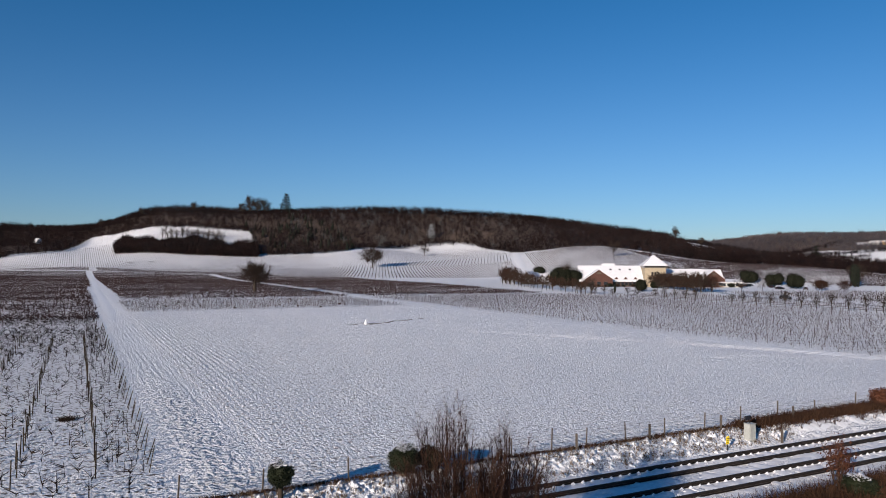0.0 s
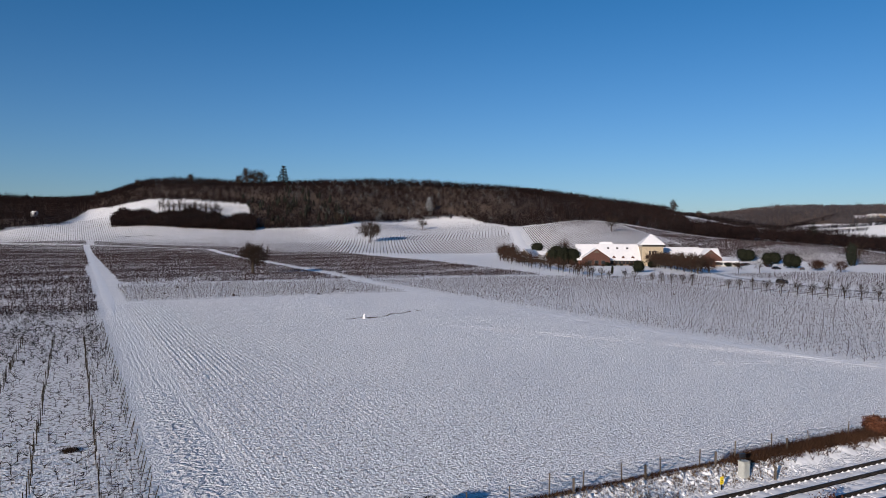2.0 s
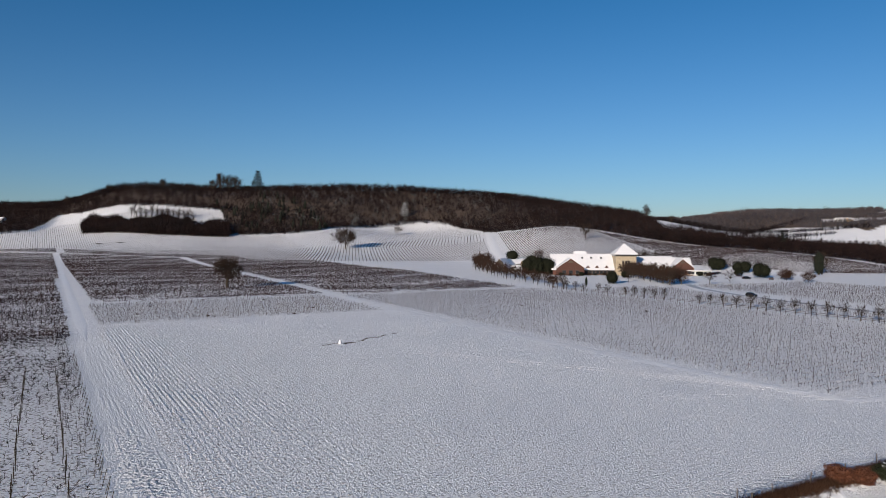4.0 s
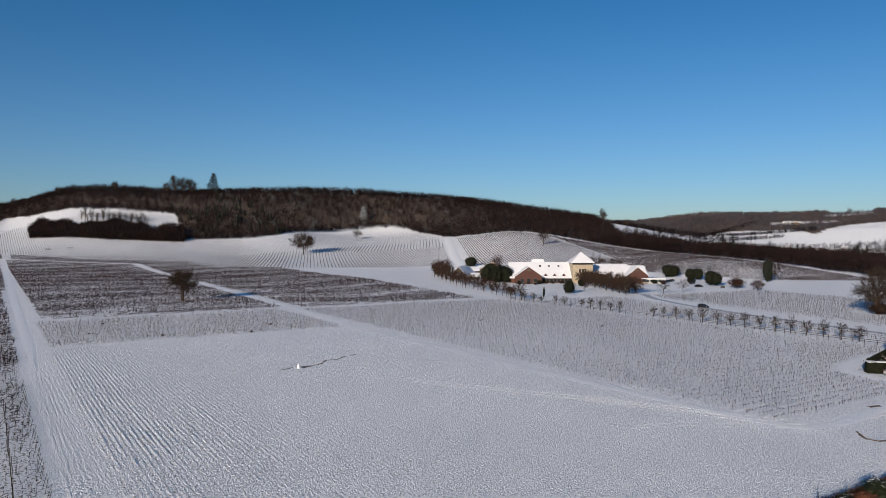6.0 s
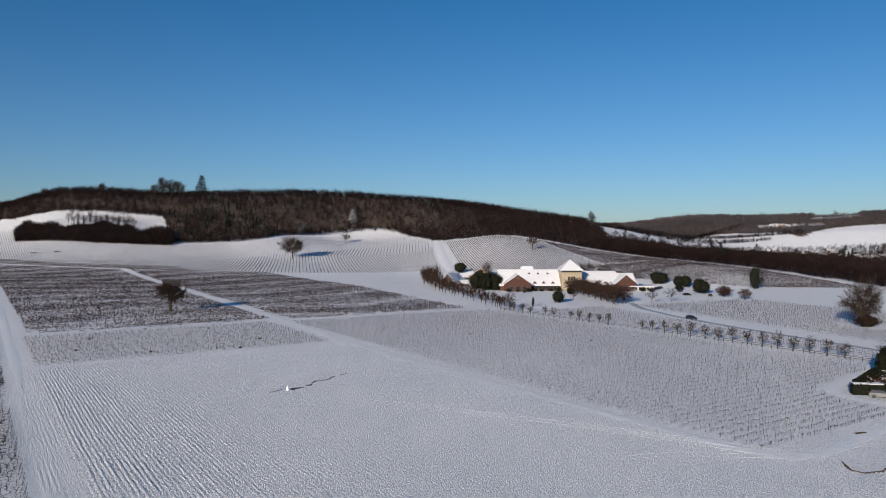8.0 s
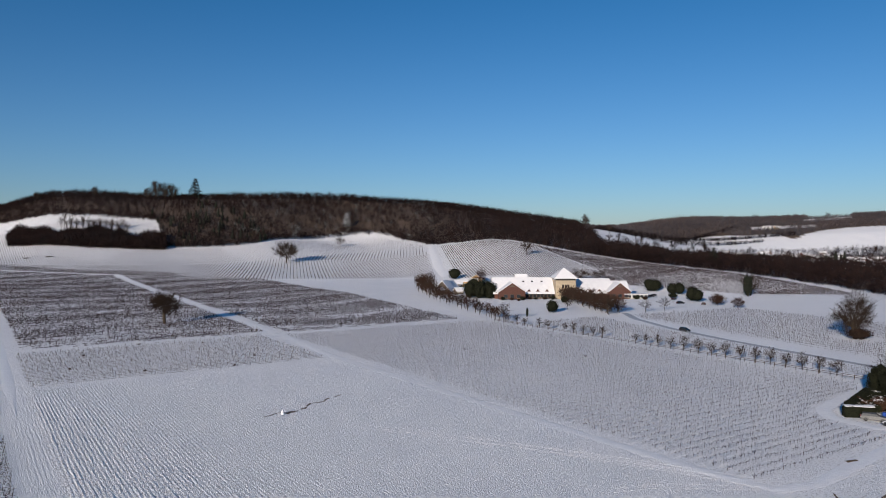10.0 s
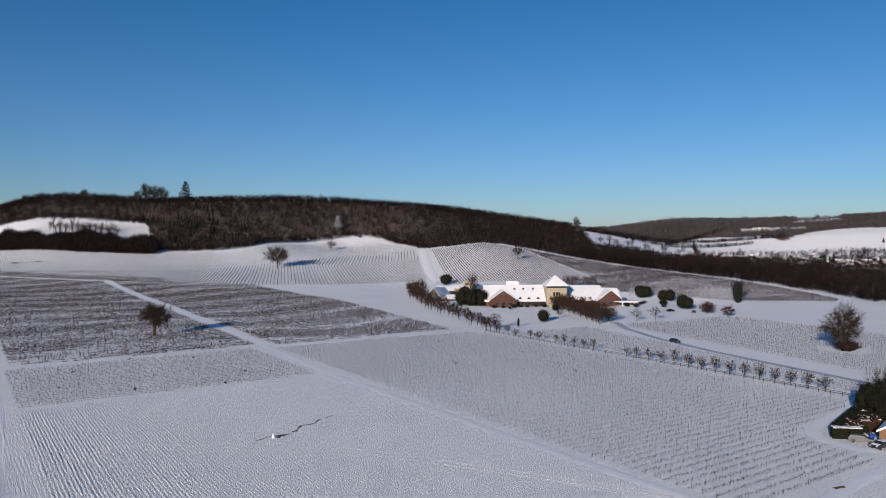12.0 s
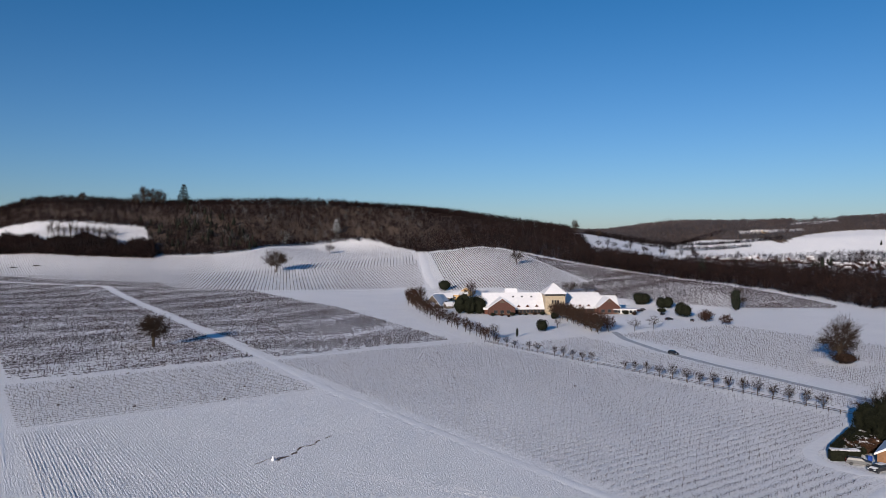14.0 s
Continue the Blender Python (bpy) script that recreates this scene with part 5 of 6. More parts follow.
# ---- the cottage by the lane ----
def hedge(place, long, deep, tall, turn, label, seed, snow=True):
    rng = np.random.default_rng(seed)
    h = thing("hedge", place, label, "hedge", turn)
    bm = boxed(-long / 2, -deep / 2, -0.1, long / 2, deep / 2, tall, bevel=0.15)
    bmesh.ops.subdivide_edges(bm, edges=[e for e in bm.edges if e.calc_length() > 1.0], cuts=6, use_grid_fill=True)
    for v in bm.verts:
        v.co += Vector((noise.noise(v.co * 1.3), noise.noise(v.co * 1.3 + Vector((9, 0, 0))), noise.noise(v.co * 1.3 + Vector((0, 9, 0))))) * 0.16
    part("foliage", bm, BOX_HEDGE, h)
    n = int(long * (deep + 2 * tall) * 40)
    face = rng.random(n)
    x = rng.uniform(-long / 2, long / 2, n)
    y = np.where(face < 0.35, -deep / 2, np.where(face < 0.6, deep / 2, rng.uniform(-deep / 2, deep / 2, n)))
    z = np.where(face < 0.6, rng.uniform(0, tall, n), tall)
    c = np.stack([x, y, z], 1) + rng.normal(0, 0.05, (n, 3))
    a, b = rng.normal(0, 0.09, (n, 3)), rng.normal(0, 0.09, (n, 3))
    mesh_object("leaves", np.stack([c - a, c + b, c + a], 1).reshape(-1, 3), np.arange(3 * n).reshape(-1, 3), BOX_HEDGE, h)
    if snow:
        bm = boxed(-long / 2 + 0.1, -deep / 2 + 0.1, tall - 0.05, long / 2 - 0.1, deep / 2 - 0.1, tall + 0.14, bevel=0.06)
        bmesh.ops.subdivide_edges(bm, edges=[e for e in bm.edges if e.calc_length() > 0.8], cuts=7, use_grid_fill=True)
        for v in bm.verts:
            v.co += Vector((0, 0, 0.16 * noise.noise(v.co * 1.1)))
        part("snow_cap", bm, ROOF_SNOW, h, "uneven cap of snow")
    return h


hedge(on(69.7, 143.9), 5.6, 1.7, 2.1, ALONG_W - 43, "clipped evergreen garden hedge capped with snow", 1)
hedge(on(74.2, 153.5), 19, 2.0, 2.2, ALONG_W + 15, "tall dark garden hedge with patches of snow", 2, snow=False)
for k, (s, w_) in enumerate(((71.2, 147), (72.4, 150.3), (70.4, 150), (73.4, 154), (71.0, 153.6), (74.4, 158), (72.0, 157.6), (69.8, 156.6), (75.2, 161.5), (72.6, 161.5), (69.6, 153.2))):
    leafy_bush("garden_shrub", on(s, w_), 1.75 + 0.3 * math.sin(k * 2.7), 1.0 + 0.15 * math.sin(k * 1.9), "dark overgrown garden shrub with patches of snow", 515 + k * 3, BRUSH if k % 3 == 1 else BOX_HEDGE, 0.22, 900, snow=0.012 if k % 2 else 0.03, lumpy=0.3)
for k, (s, w_, r, h) in enumerate(((77.0, 168.0, 2.35, 6.4), (73.0, 166.0, 2.7, 5.6), (74.5, 172, 3.4, 7.6), (70.5, 163, 2.2, 4.2))):
    leafy_bush("holly", on(s, w_), r, h / 2, "tall dark evergreen tree in the cottage garden", 500 + k, BOX_HEDGE, 0.28, 3500, category="tree", lumpy=0.22)
bare_tree("garden_tree", on(77, 174), 10, 4.4, "bare tree behind the cottage's evergreens", 510, 11, 8, 18, 0.15, twig_w=0.05)
bare_tree("garden_tree", on(70, 175), 9.5, 4.2, "bare tree behind the cottage's evergreens", 511, 11, 8, 18, 0.15, twig_w=0.05)
leafy_bush("garden_shrub", on(69.6, 150.6), 0.9, 0.8, "pale green garden shrub", 512, IVY, 0.1, 700)


def cottage():
    corner = on(64.6, 146.0)
    place = corner + (pose(0, 0, 0, 0, 0, -48) @ Vector((3.3, 5.0, 0)))
    h = thing("house", (place.x, place.y, 0), "brick cottage with a white garage door and snowy roof", "house", -48)
    gable_walls(h, -3.3, 3.3, -5.0, 5.0, 2.5, 4.6, "y", COTTAGE_BRICK, "orange-brown brick wall")
    gable_roof(h, -3.3, 3.3, -5.0, 5.0, 2.5, 4.6, "y", over=0.45, thick=0.22)
    part("garage_door", boxed(-1.6, -5.08, -0.2, 2.6, -4.96, 2.1), WHITE, h, "white panelled garage door")
    for sgn in (-1, 1):
        bm = solid(bmesh.new(), [(sgn * 3.75, -5.5, 2.02), (0, -5.5, 4.4), (0, -5.5, 4.62), (sgn * 3.75, -5.5, 2.24), (sgn * 3.75, -5.46, 2.02), (0, -5.46, 4.4), (0, -5.46, 4.62), (sgn * 3.75, -5.46, 2.24)], [(0, 1, 2, 3), (7, 6, 5, 4), (0, 4, 5, 1), (1, 5, 6, 2), (2, 6, 7, 3), (3, 7, 4, 0)])
        bmesh.ops.recalc_face_normals(bm, faces=bm.faces)
        part("bargeboard", bm, WHITE, h)
    b = thing("wheelie_bin", on(66.6, 147.6), "blue plastic refuse bin by the hedge", "bin", 20)
    part("body", boxed(-0.28, -0.32, 0.05, 0.28, 0.32, 0.95, bevel=0.04), BLUE, b)
    part("lid", boxed(-0.3, -0.36, 0.96, 0.3, 0.34, 1.04, bevel=0.02), BLUE, b)


cottage()


# ---- the railway ----
def lumpy_sheet(name, s0, s1, w0, w1, step, lift, amp, freq, mat, label, category):
    sa, wa = np.arange(s0, s1 + step / 2, step), np.arange(w0, w1 + step / 2, step)
    a, b = np.meshgrid(sa, wa, indexing="ij")
    x, y = a * E1[0] + b * E2[0], a * E1[1] + b * E2[1]
    z = height(x, y) + lift
    edge = np.minimum(np.clip((a - s0) / 0.4, 0, 1), np.clip((s1 - a) / 0.4, 0, 1))
    bumps = np.array([noise.turbulence(Vector((p * freq, q * freq, 3.1)), 3, False) for p, q in zip(a.ravel(), b.ravel())]).reshape(a.shape)
    z = z + edge * (bumps - 0.25) * amp - (1 - edge) * (lift + 0.06)
    i, j = np.meshgrid(np.arange(len(sa) - 1), np.arange(len(wa) - 1), indexing="ij")
    n = len(wa)
    f = np.stack([i * n + j, i * n + j + 1, (i + 1) * n + j + 1, (i + 1) * n + j], -1).reshape(-1, 4)
    return tagged(mesh_object(name, np.stack([x, y, z], -1).reshape(-1, 3), f[:, ::-1], mat, smooth=True), label, category, kind="structure")


BANK = material("snow_over_rough_grass", (0.10, 0.08, 0.06), (0.80, 0.81, 0.84), 0.9, 0.8, 0.08, 5)
for nd in BANK.node_tree.nodes:
    if nd.bl_idname == "ShaderNodeMapRange":
        nd.inputs["From Min"].default_value, nd.inputs["From Max"].default_value = 0.74, 0.96
lumpy_sheet("bank", 33.7, 37.0, 2, 47, 0.09, 0.03, 0.34, 3.0, BANK, "rough grassy railway bank half buried in snow", "bank")
lumpy_sheet("bank", 33.7, 36.2, 46.5, 90, 0.2, 0.05, 0.16, 0.7, SNOW, "smooth snowy railway bank", "bank")
lumpy_sheet("trackbed", 25.6, 34.1, -6, 110, 0.3, 0.04, 0.10, 1.4, SNOW, "smooth snow between and beside the rails", "trackbed")


def railway():
    for name, sa, sb in (("down line", 32.95, 31.45), ("up line", 29.55, 28.05)):
        base = at((sa + sb) / 2, 0)
        t = thing("railway_track", (base[0], base[1], 0), "railway track with dark rails rising out of the snow", "railway", ALONG_W, "tracks of the line", )
        prof = [(-0.10, 0), (0.10, 0), (0.075, 0.03), (0.02, 0.05), (0.02, 0.17), (0.045, 0.18), (0.045, 0.23), (-0.045, 0.23), (-0.045, 0.18), (-0.02, 0.17), (-0.02, 0.05), (-0.075, 0.03)]
        half = (sa - sb) / 2
        for off in (half, -half):
            bm = bmesh.new()
            n = 60
            rings = [[bm.verts.new((-20 + 160 * q / n, off + o, -0.32 + z)) for o, z in prof] for q in range(n + 1)]
            for a, b in zip(rings, rings[1:]):
                for i in range(12):
                    bm.faces.new((a[i], a[(i + 1) % 12], b[(i + 1) % 12], b[i]))
            part("rail", bm, STEEL, t)
            bm = bmesh.new()
            rng = random.Random(int(off * 100) + int(sa))
            last = -20.0
            for q in range(380):
                x = -20 + q * 0.42
                d0, d1 = 0.06 + 0.03 * rng.random(), 0.05 + 0.02 * rng.random()
                solid(bm, [(x, off - d0, -0.235), (x + 0.42, off - d0 - 0.02, -0.235), (x + 0.42, off + d1, -0.235), (x, off + d1, -0.235)], [(0, 1, 2, 3)])
            # melted ballast, with the rail's shade put into the same dark strip
            part("ballast_shade_strip", bm, BALLAST_SHADE, t, "dark strip of melted ballast and painted shade beside the rail")
        proto = None
        for k in range(150):
            if proto is None:
                bm = boxed(-0.12, -1.25, -0.48, 0.12, 1.25, -0.335, bevel=0.03)
                for y in (-half + 0.15, half - 0.15):
                    solid(bm, [(-0.12, y - 0.08, -0.34), (0.12, y - 0.08, -0.34), (0.12, y + 0.09, -0.34), (-0.12, y + 0.09, -0.34), (0.02, y, -0.21)], [(0, 1, 4), (1, 2, 4), (2, 3, 4), (3, 0, 4)])
                o = part("sleeper", bm, SNOW, t, "snow-capped sleeper")
                proto = o.data
            else:
                o = new("sleeper", proto)
                o.parent = t
            o.location = (-5 + k * 0.68, 0, 0.012 * math.sin(k * 7.3))


railway()


def lineside_fence():
    f = thing("fence", on(36.9, 0), "wire railway fence on weathered wooden posts", "fence")
    o = on(36.9, 0)
    spots = [4.5, 8.6, 13.2, 17.0, 20.5, 23.4, 26.5, 29.1, 32.4, 35.6, 39.4, 43.0, 47.1, 51.3, 56.0, 61.0, 66.0, 71.0, 76.0, 81.0]
    rng = random.Random(5)
    tops = []
    for k, w_ in enumerate(spots):
        p = on(36.9 + 0.15 * rng.uniform(-1, 1), w_) - o
        h = rng.uniform(1.2, 1.5)
        p2 = part("post", boxed(-0.035, -0.035, -0.2, 0.035, 0.035, h, bevel=0.008), TIMBER, f)
        p2.location, p2.rotation_euler = p, (rng.uniform(-0.05, 0.05), rng.uniform(-0.05, 0.05), rng.uniform(0, 1))
        tops.append(p)
    for w_, dark in ((28.0, 0), (34.0, 1), (40.6, 0), (48.2, 0)):
        p = on(36.5, w_) - o
        p2 = part("post", boxed(-0.065, -0.065, -0.2, 0.065, 0.065, 1.05, bevel=0.015), BARK if dark else TIMBER, f, "short stout post")
        p2.location = p
    for z in (0.25, 0.5, 0.78, 1.08):
        for a, b in zip(tops, tops[1:]):
            bm = bmesh.new()
            q = [p + Vector((0, 0, z)) + d for p in (a, b) for d in (Vector((0, 0, 0.008)), Vector((0.008, 0, -0.006)), Vector((-0.008, 0, -0.006)))]
            solid(bm, q, [(0, 1, 4, 3), (1, 2, 5, 4), (2, 0, 3, 5)])
            part("wire", bm, STEEL, f, "thin fence wire")


lineside_fence()


def lineside_cabinet():
    c = thing("signal_cabinet", on(34.9, 41.6), "grey lineside equipment cabinet standing in the snow", "cabinet", ALONG_W)
    part("body", boxed(-0.3, -0.25, 0.0, 0.3, 0.25, 1.15, bevel=0.02), GREY_BOX, c)
    part("lid", boxed(-0.33, -0.29, 1.15, 0.33, 0.29, 1.2, bevel=0.02), GREY_BOX, c)
    part("door", boxed(-0.27, -0.285, 0.1, -0.01, -0.255, 1.05, bevel=0.005), GREY_BOX, c)
    part("door", boxed(0.01, -0.285, 0.1, 0.27, -0.255, 1.05, bevel=0.005), GREY_BOX, c)
    part("leg", boxed(0.05, 0.05, 1.15, 0.1, 0.1, 1.5), STEEL, c)
    part("leg", boxed(-0.3, 0.05, 1.15, -0.25, 0.1, 1.5), STEEL, c)
    part("panel", boxed(-0.36, 0.0, 1.42, 0.16, 0.14, 1.7, bevel=0.01), BLACK_PAINT, c, "small dark box on a frame")
    y = thing("warning_sign", on(34.1, 38.5), "small yellow lineside sign on a short post", "sign", ALONG_W)
    part("post", boxed(-0.03, -0.03, -0.1, 0.03, 0.03, 0.5), STEEL, y)
    part("plate", boxed(-0.16, -0.05, 0.45, 0.16, -0.031, 0.98, bevel=0.01), YELLOW, y)
    for k in range(3):
        part("bar", boxed(-0.1, -0.056, 0.58 + k * 0.12, 0.1, -0.0505, 0.61 + k * 0.12), BLACK_PAINT, y, "dark bar of unreadable writing")
    st = thing("marker_post", on(33.9, 43.6), "short wooden marker post by the cabinet", "post")
    part("post", boxed(-0.07, -0.07, -0.1, 0.07, 0.07, 1.0, bevel=0.015), TIMBER, st)


lineside_cabinet()


def tufts(name, n, s_of, w_of, tall, width, mat, label, seed, lift=0.0, stems=5, category="grass", flop=0.6):
    rng = np.random.default_rng(seed)
    s, w_ = s_of(rng, n), w_of(rng, n)
    x, y = s * E1[0] + w_ * E2[0], s * E1[1] + w_ * E2[1]
    root = np.stack([x, y, height(x, y) + lift], 1)
    chunks = []
    for k in range(stems):
        way = rng.normal(0, flop, (n, 3))
        way[:, 2] = 1 + np.abs(way[:, 2])
        way *= (tall * rng.uniform(0.4, 1.1, n) / np.linalg.norm(way, axis=1))[:, None]
        chunks.append(slivers(root + rng.normal(0, 0.05, (n, 3)) * [1, 1, 0.2], way, width * rng.uniform(0.6, 1.4, n), rng))
    v, f = joined(chunks)
    return tagged(mesh_object(name, v, f, mat), label, category, kind="stuff")


tufts("dead_grass", 2600, lambda r, n: 36.8 + r.normal(0, 0.17, n), lambda r, n: r.uniform(2, 60, n) + 1.5 * r.normal(0, 1, n), 0.27, 0.03, BRUSH, "brown dead grass along the fence's foot", 1, 0.05, 6)
tufts("dead_grass", 1300, lambda r, n: r.uniform(34.2, 36.6, n), lambda r, n: r.uniform(2, 46, n), 0.32, 0.03, DEAD_GRASS, "straw-coloured tufts poking from the snowy bank", 2, 0.05, 6)
tufts("bramble_bank", 6500, lambda r, n: 36.6 + r.normal(0, 0.5, n), lambda r, n: 42 + 46 * r.random(n) ** 0.8, 0.8, 0.035, BRUSH, "russet brambles over the railway bank", 3, 0.0, 6, "brambles", 0.9)
tufts("bramble_bank", 10000, lambda r, n: 25.9 - 9 * r.random(n) ** 1.3, lambda r, n: r.uniform(20, 75, n), 1.0, 0.035, BRUSH, "dark bramble thicket on the near side of the line", 4, 0.0, 6, "brambles", 0.9)


def shrub(name, place, tall, spread, stems, label, seed, mat):
    """Many upright stems from one stool, each with whippy side shoots."""
    rng = np.random.default_rng(seed)
    t = thing(name, place, label, "shrub")
    wood, bases, ways = [], [], []
    for k in range(stems):
        a, r = rng.uniform(0, 2 * math.pi), spread * math.sqrt(rng.random())
        h = tall * (1 - 0.4 * (r / spread) ** 2) * rng.uniform(0.72, 1.0)
        p = np.array([math.cos(a) * r * 0.3, math.sin(a) * r * 0.3, -0.1])
        q = np.array([math.cos(a) * r * 0.75, math.sin(a) * r * 0.75, h * 0.5]) + rng.normal(0, 0.06, 3)
        e = np.array([math.cos(a) * r * 1.1, math.sin(a) * r * 1.1, h]) + rng.normal(0, 0.1, 3)
        wood += [tube(p, q, 0.02, 0.012, 4), tube(q, e, 0.012, 0.004, 3)]
        for (u, v_, m) in ((p, q, 12), (q, e, 40)):
            tt = rng.uniform(0.2, 1.0, (m, 1))
            w_ = rng.normal(0, 0.42, (m, 3)) + (e - q) / np.linalg.norm(e - q) * 1.1
            w_[:, 2] = np.abs(w_[:, 2])
            bases.append(u + (v_ - u) * tt)
            ways.append(w_ * rng.uniform(0.15, 0.5, (m, 1)) * tall / 6.5)
    v, f = joined(wood)
    mesh_object("wood", v, f, BARK, t)
    b, w_ = np.concatenate(bases), np.concatenate(ways)
    side = rng.random(len(b)) < 0.8
    v, f = joined([slivers(b, w_, np.full(len(b), 0.016), rng), slivers(b[side] + w_[side] * 0.4, w_[side] * 0.5 + rng.normal(0, 0.1, (side.sum(), 3)), np.full(side.sum(), 0.014), rng)])
    mesh_object("brushwood", v, f, mat, t)
    return t


shrub("alder_shrub", on(20.9, 11.0), 7.9, 1.85, 190, "tall bare multi-stemmed shrub beside the railway", 1, TWIG_RED)
shrub("alder_shrub", on(21.4, 13.4), 7.1, 1.6, 150, "bare multi-stemmed shrub with red-brown twigs", 2, TWIG_RED)
shrub("sapling", on(22.5, 9.0), 3.0, 1.6, 44, "low twiggy brush on the near side of the line", 3, TWIG_RED)
leafy_bush("ivy_stump", on(35.8, 9.2), 0.62, 0.62, "ivy-covered stump like a mushroom with a dusting of snow", 520, IVY, 0.06, 3000, stem=0.62, snow=0.07, core=0.86)
leafy_bush("ivy_stump", on(36.4, 16.2), 0.88, 0.74, "rounded ivy-covered stump with snow on top", 521, IVY, 0.06, 3600, stem=0.2, snow=0.06, core=0.86)
leafy_bush("ivy_stump", on(36.6, 17.9), 0.72, 0.55, "brownish ivy-covered stump behind the shrub", 522, IVY, 0.07, 2600, stem=0.25, snow=0.01, core=0.86)
RUSSET = material("russet_leaves", (0.032, 0.011, 0.006), (0.115, 0.04, 0.018), 1.2, 0.7, island=0.6)
for k, (s, w_, r, h, m) in enumerate(((36.6, 59.6, 1.2, 1.5, RUSSET), (35.6, 61.6, 1.1, 1.3, RUSSET), (35.0, 64.8, 1.3, 1.6, IVY), (34.8, 67.4, 1.5, 1.8, IVY), (34.8, 70.4, 1.3, 1.7, RUSSET), (35.2, 74.0, 1.8, 2.0, IVY), (35.2, 78, 1.8, 1.6, RUSSET), (35.2, 82.5, 1.8, 1.6, IVY))):
    leafy_bush("hedgerow_bush", on(s, w_), r, h / 2, "russet-leaved bush in the railway hedge" if m is RUSSET else "ivy-grown bush dotted with snow in the railway hedge", 530 + k, m, 0.09, 3000, snow=0.0 if m is RUSSET else 0.02, core=0.78, lumpy=0.25)
st = shrub("sapling", on(25.9, 37.9), 2.6, 0.8, 26, "small beech sapling with rust-red dry leaves", 4, RUSSET)
rng = np.random.default_rng(77)
lv = rng.normal(0, 1, (900, 3)) * [0.38, 0.38, 0.55] + [0, 0, 1.5]
la, lb = rng.normal(0, 0.05, (900, 3)), rng.normal(0, 0.05, (900, 3))
mesh_object("leaves", np.stack([lv - la, lv + lb, lv + la], 1).reshape(-1, 3), np.arange(2700).reshape(-1, 3), RUSSET, st)
leafy_bush("ivy_bush", on(24.2, 37.2), 0.9, 0.6, "low green bush flecked with snow", 545, IVY, 0.08, 1500, snow=0.05)


# ---- posts of the near vineyard ----
def vineyard_posts():
    rng = random.Random(9)
    proto = part("vineyard_post", boxed(-0.026, -0.026, -0.25, 0.026, 0.026, 1.55, bevel=0.006), OLD_POST)
    tagged(proto, "weathered wooden trellis post in the snow", "post", "trellis posts")
    first = True
    for col, w_ in enumerate((3.9, 1.2, -2.9, -7.0, -11.1)):
        for k in range(48 if col == 0 else 40):
            s = 44.5 + k * 2.05
            p = on(s + rng.uniform(-0.15, 0.15), w_ + rng.uniform(-0.1, 0.1))
            out = rng.uniform(8, 18) if col == 0 else rng.uniform(-4, 4)
            m = pose(p.x, p.y, p.z, rng.uniform(-3, 3), out * 0.891, -27) if col else pose(p.x, p.y, p.z, 0, 0, 27) @ pose(0, 0, 0, rng.uniform(-3, 3), out, 0)
            if first:
                proto.matrix_world = m
                first = False
            else:
                copy_thing(proto, m)


vineyard_posts()
tufts("scrub_patch", 160, lambda r, n: 62 + r.normal(0, 0.25, n), lambda r, n: -0.5 + r.normal(0, 0.3, n), 0.35, 0.035, DARK_BRUSH, "brown weeds among the vines", 6, 0.0, 5, "weeds")


# ---- the field: a snowman, its rolled trail, wheel marks ----
def snowman():
    p = on(133.5, 51.0, 0.06)
    bm = bmesh.new()
    for z, r in ((0.22, 0.33), (0.56, 0.23), (0.82, 0.14)):
        bmesh.ops.create_icosphere(bm, subdivisions=3, radius=r, matrix=pose(0, 0, z))
    for v in bm.verts:
        v.co += v.co.normalized() * 0.04 * noise.noise(v.co * 4)
    o = part("snowman", bm, ROOF_SNOW)
    o.location = p
    tagged(o, "small lumpy snowman alone in the white field", "snowman")


snowman()
for pts, wd in ((((133.4, 47.2), (133.9, 48.6), (134.9, 50.3)), 0.3), (((134.9, 50.6), (134.6, 53.0), (134.5, 54.7)), 0.5), (((135.0, 55.6), (135.8, 56.0), (135.6, 56.5), (136.5, 57.2)), 0.6), (((136.9, 57.6), (137.9, 58.2), (139.2, 59.3)), 0.55),
                (((139.2, 59.6), (138.9, 61.0), (139.3, 62.6)), 0.35), (((139.6, 62.9), (140.8, 63.6), (141.5, 64.6)), 0.5), (((142.1, 66.2), (143.1, 68.3)), 0.28), (((50.1, 97.5), (47.6, 95.0), (46.0, 95.2), (45.1, 98), (46, 104)), 0.3)):
    strip("rolled_trail", pts, wd, EARTH, "dark patch of bare earth where snow was rolled up", "trail", 0.1, 2.2, 0.22, edge=0.0)
strip("rolled_trail", [(133.2, 51.6), (134.0, 52.6), (134.3, 54.0)], 0.8, EARTH, "trampled bare patch beside the snowman", "trail", 0.1, 2.2, 0.25)
for k, pts in enumerate((((113.2, 62.2), (93.5, 74.1), (77.2, 83.6), (56.2, 94.3)), ((121.9, 56.2), (105.6, 66.0), (88.2, 77.0), (70.3, 85.8), (54.9, 92.7)), ((67.1, 72.8), (64.7, 80.2), (59.4, 86.7), (54.3, 94.6)), ((52.4, 113.5), (53, 100), (54.3, 92)), ((40.0, 84), (47, 88), (54, 93)))):
    for off in (0.0, 1.7):
        strip("wheel_mark", [(s + off * 0.5, w_ + off) for s, w_ in pts], 0.13, SNOW, "pressed wheel mark across the snowfield", "wheel mark", 0.065, 0.8, edge=0.045)
strip("fallen_stake_heap", [(56.5, 113.2), (55.9, 115.4)], 0.9, DEAD_GRASS, "low heap of cut canes at the plot's corner", "heap", 0.12, 0.8)


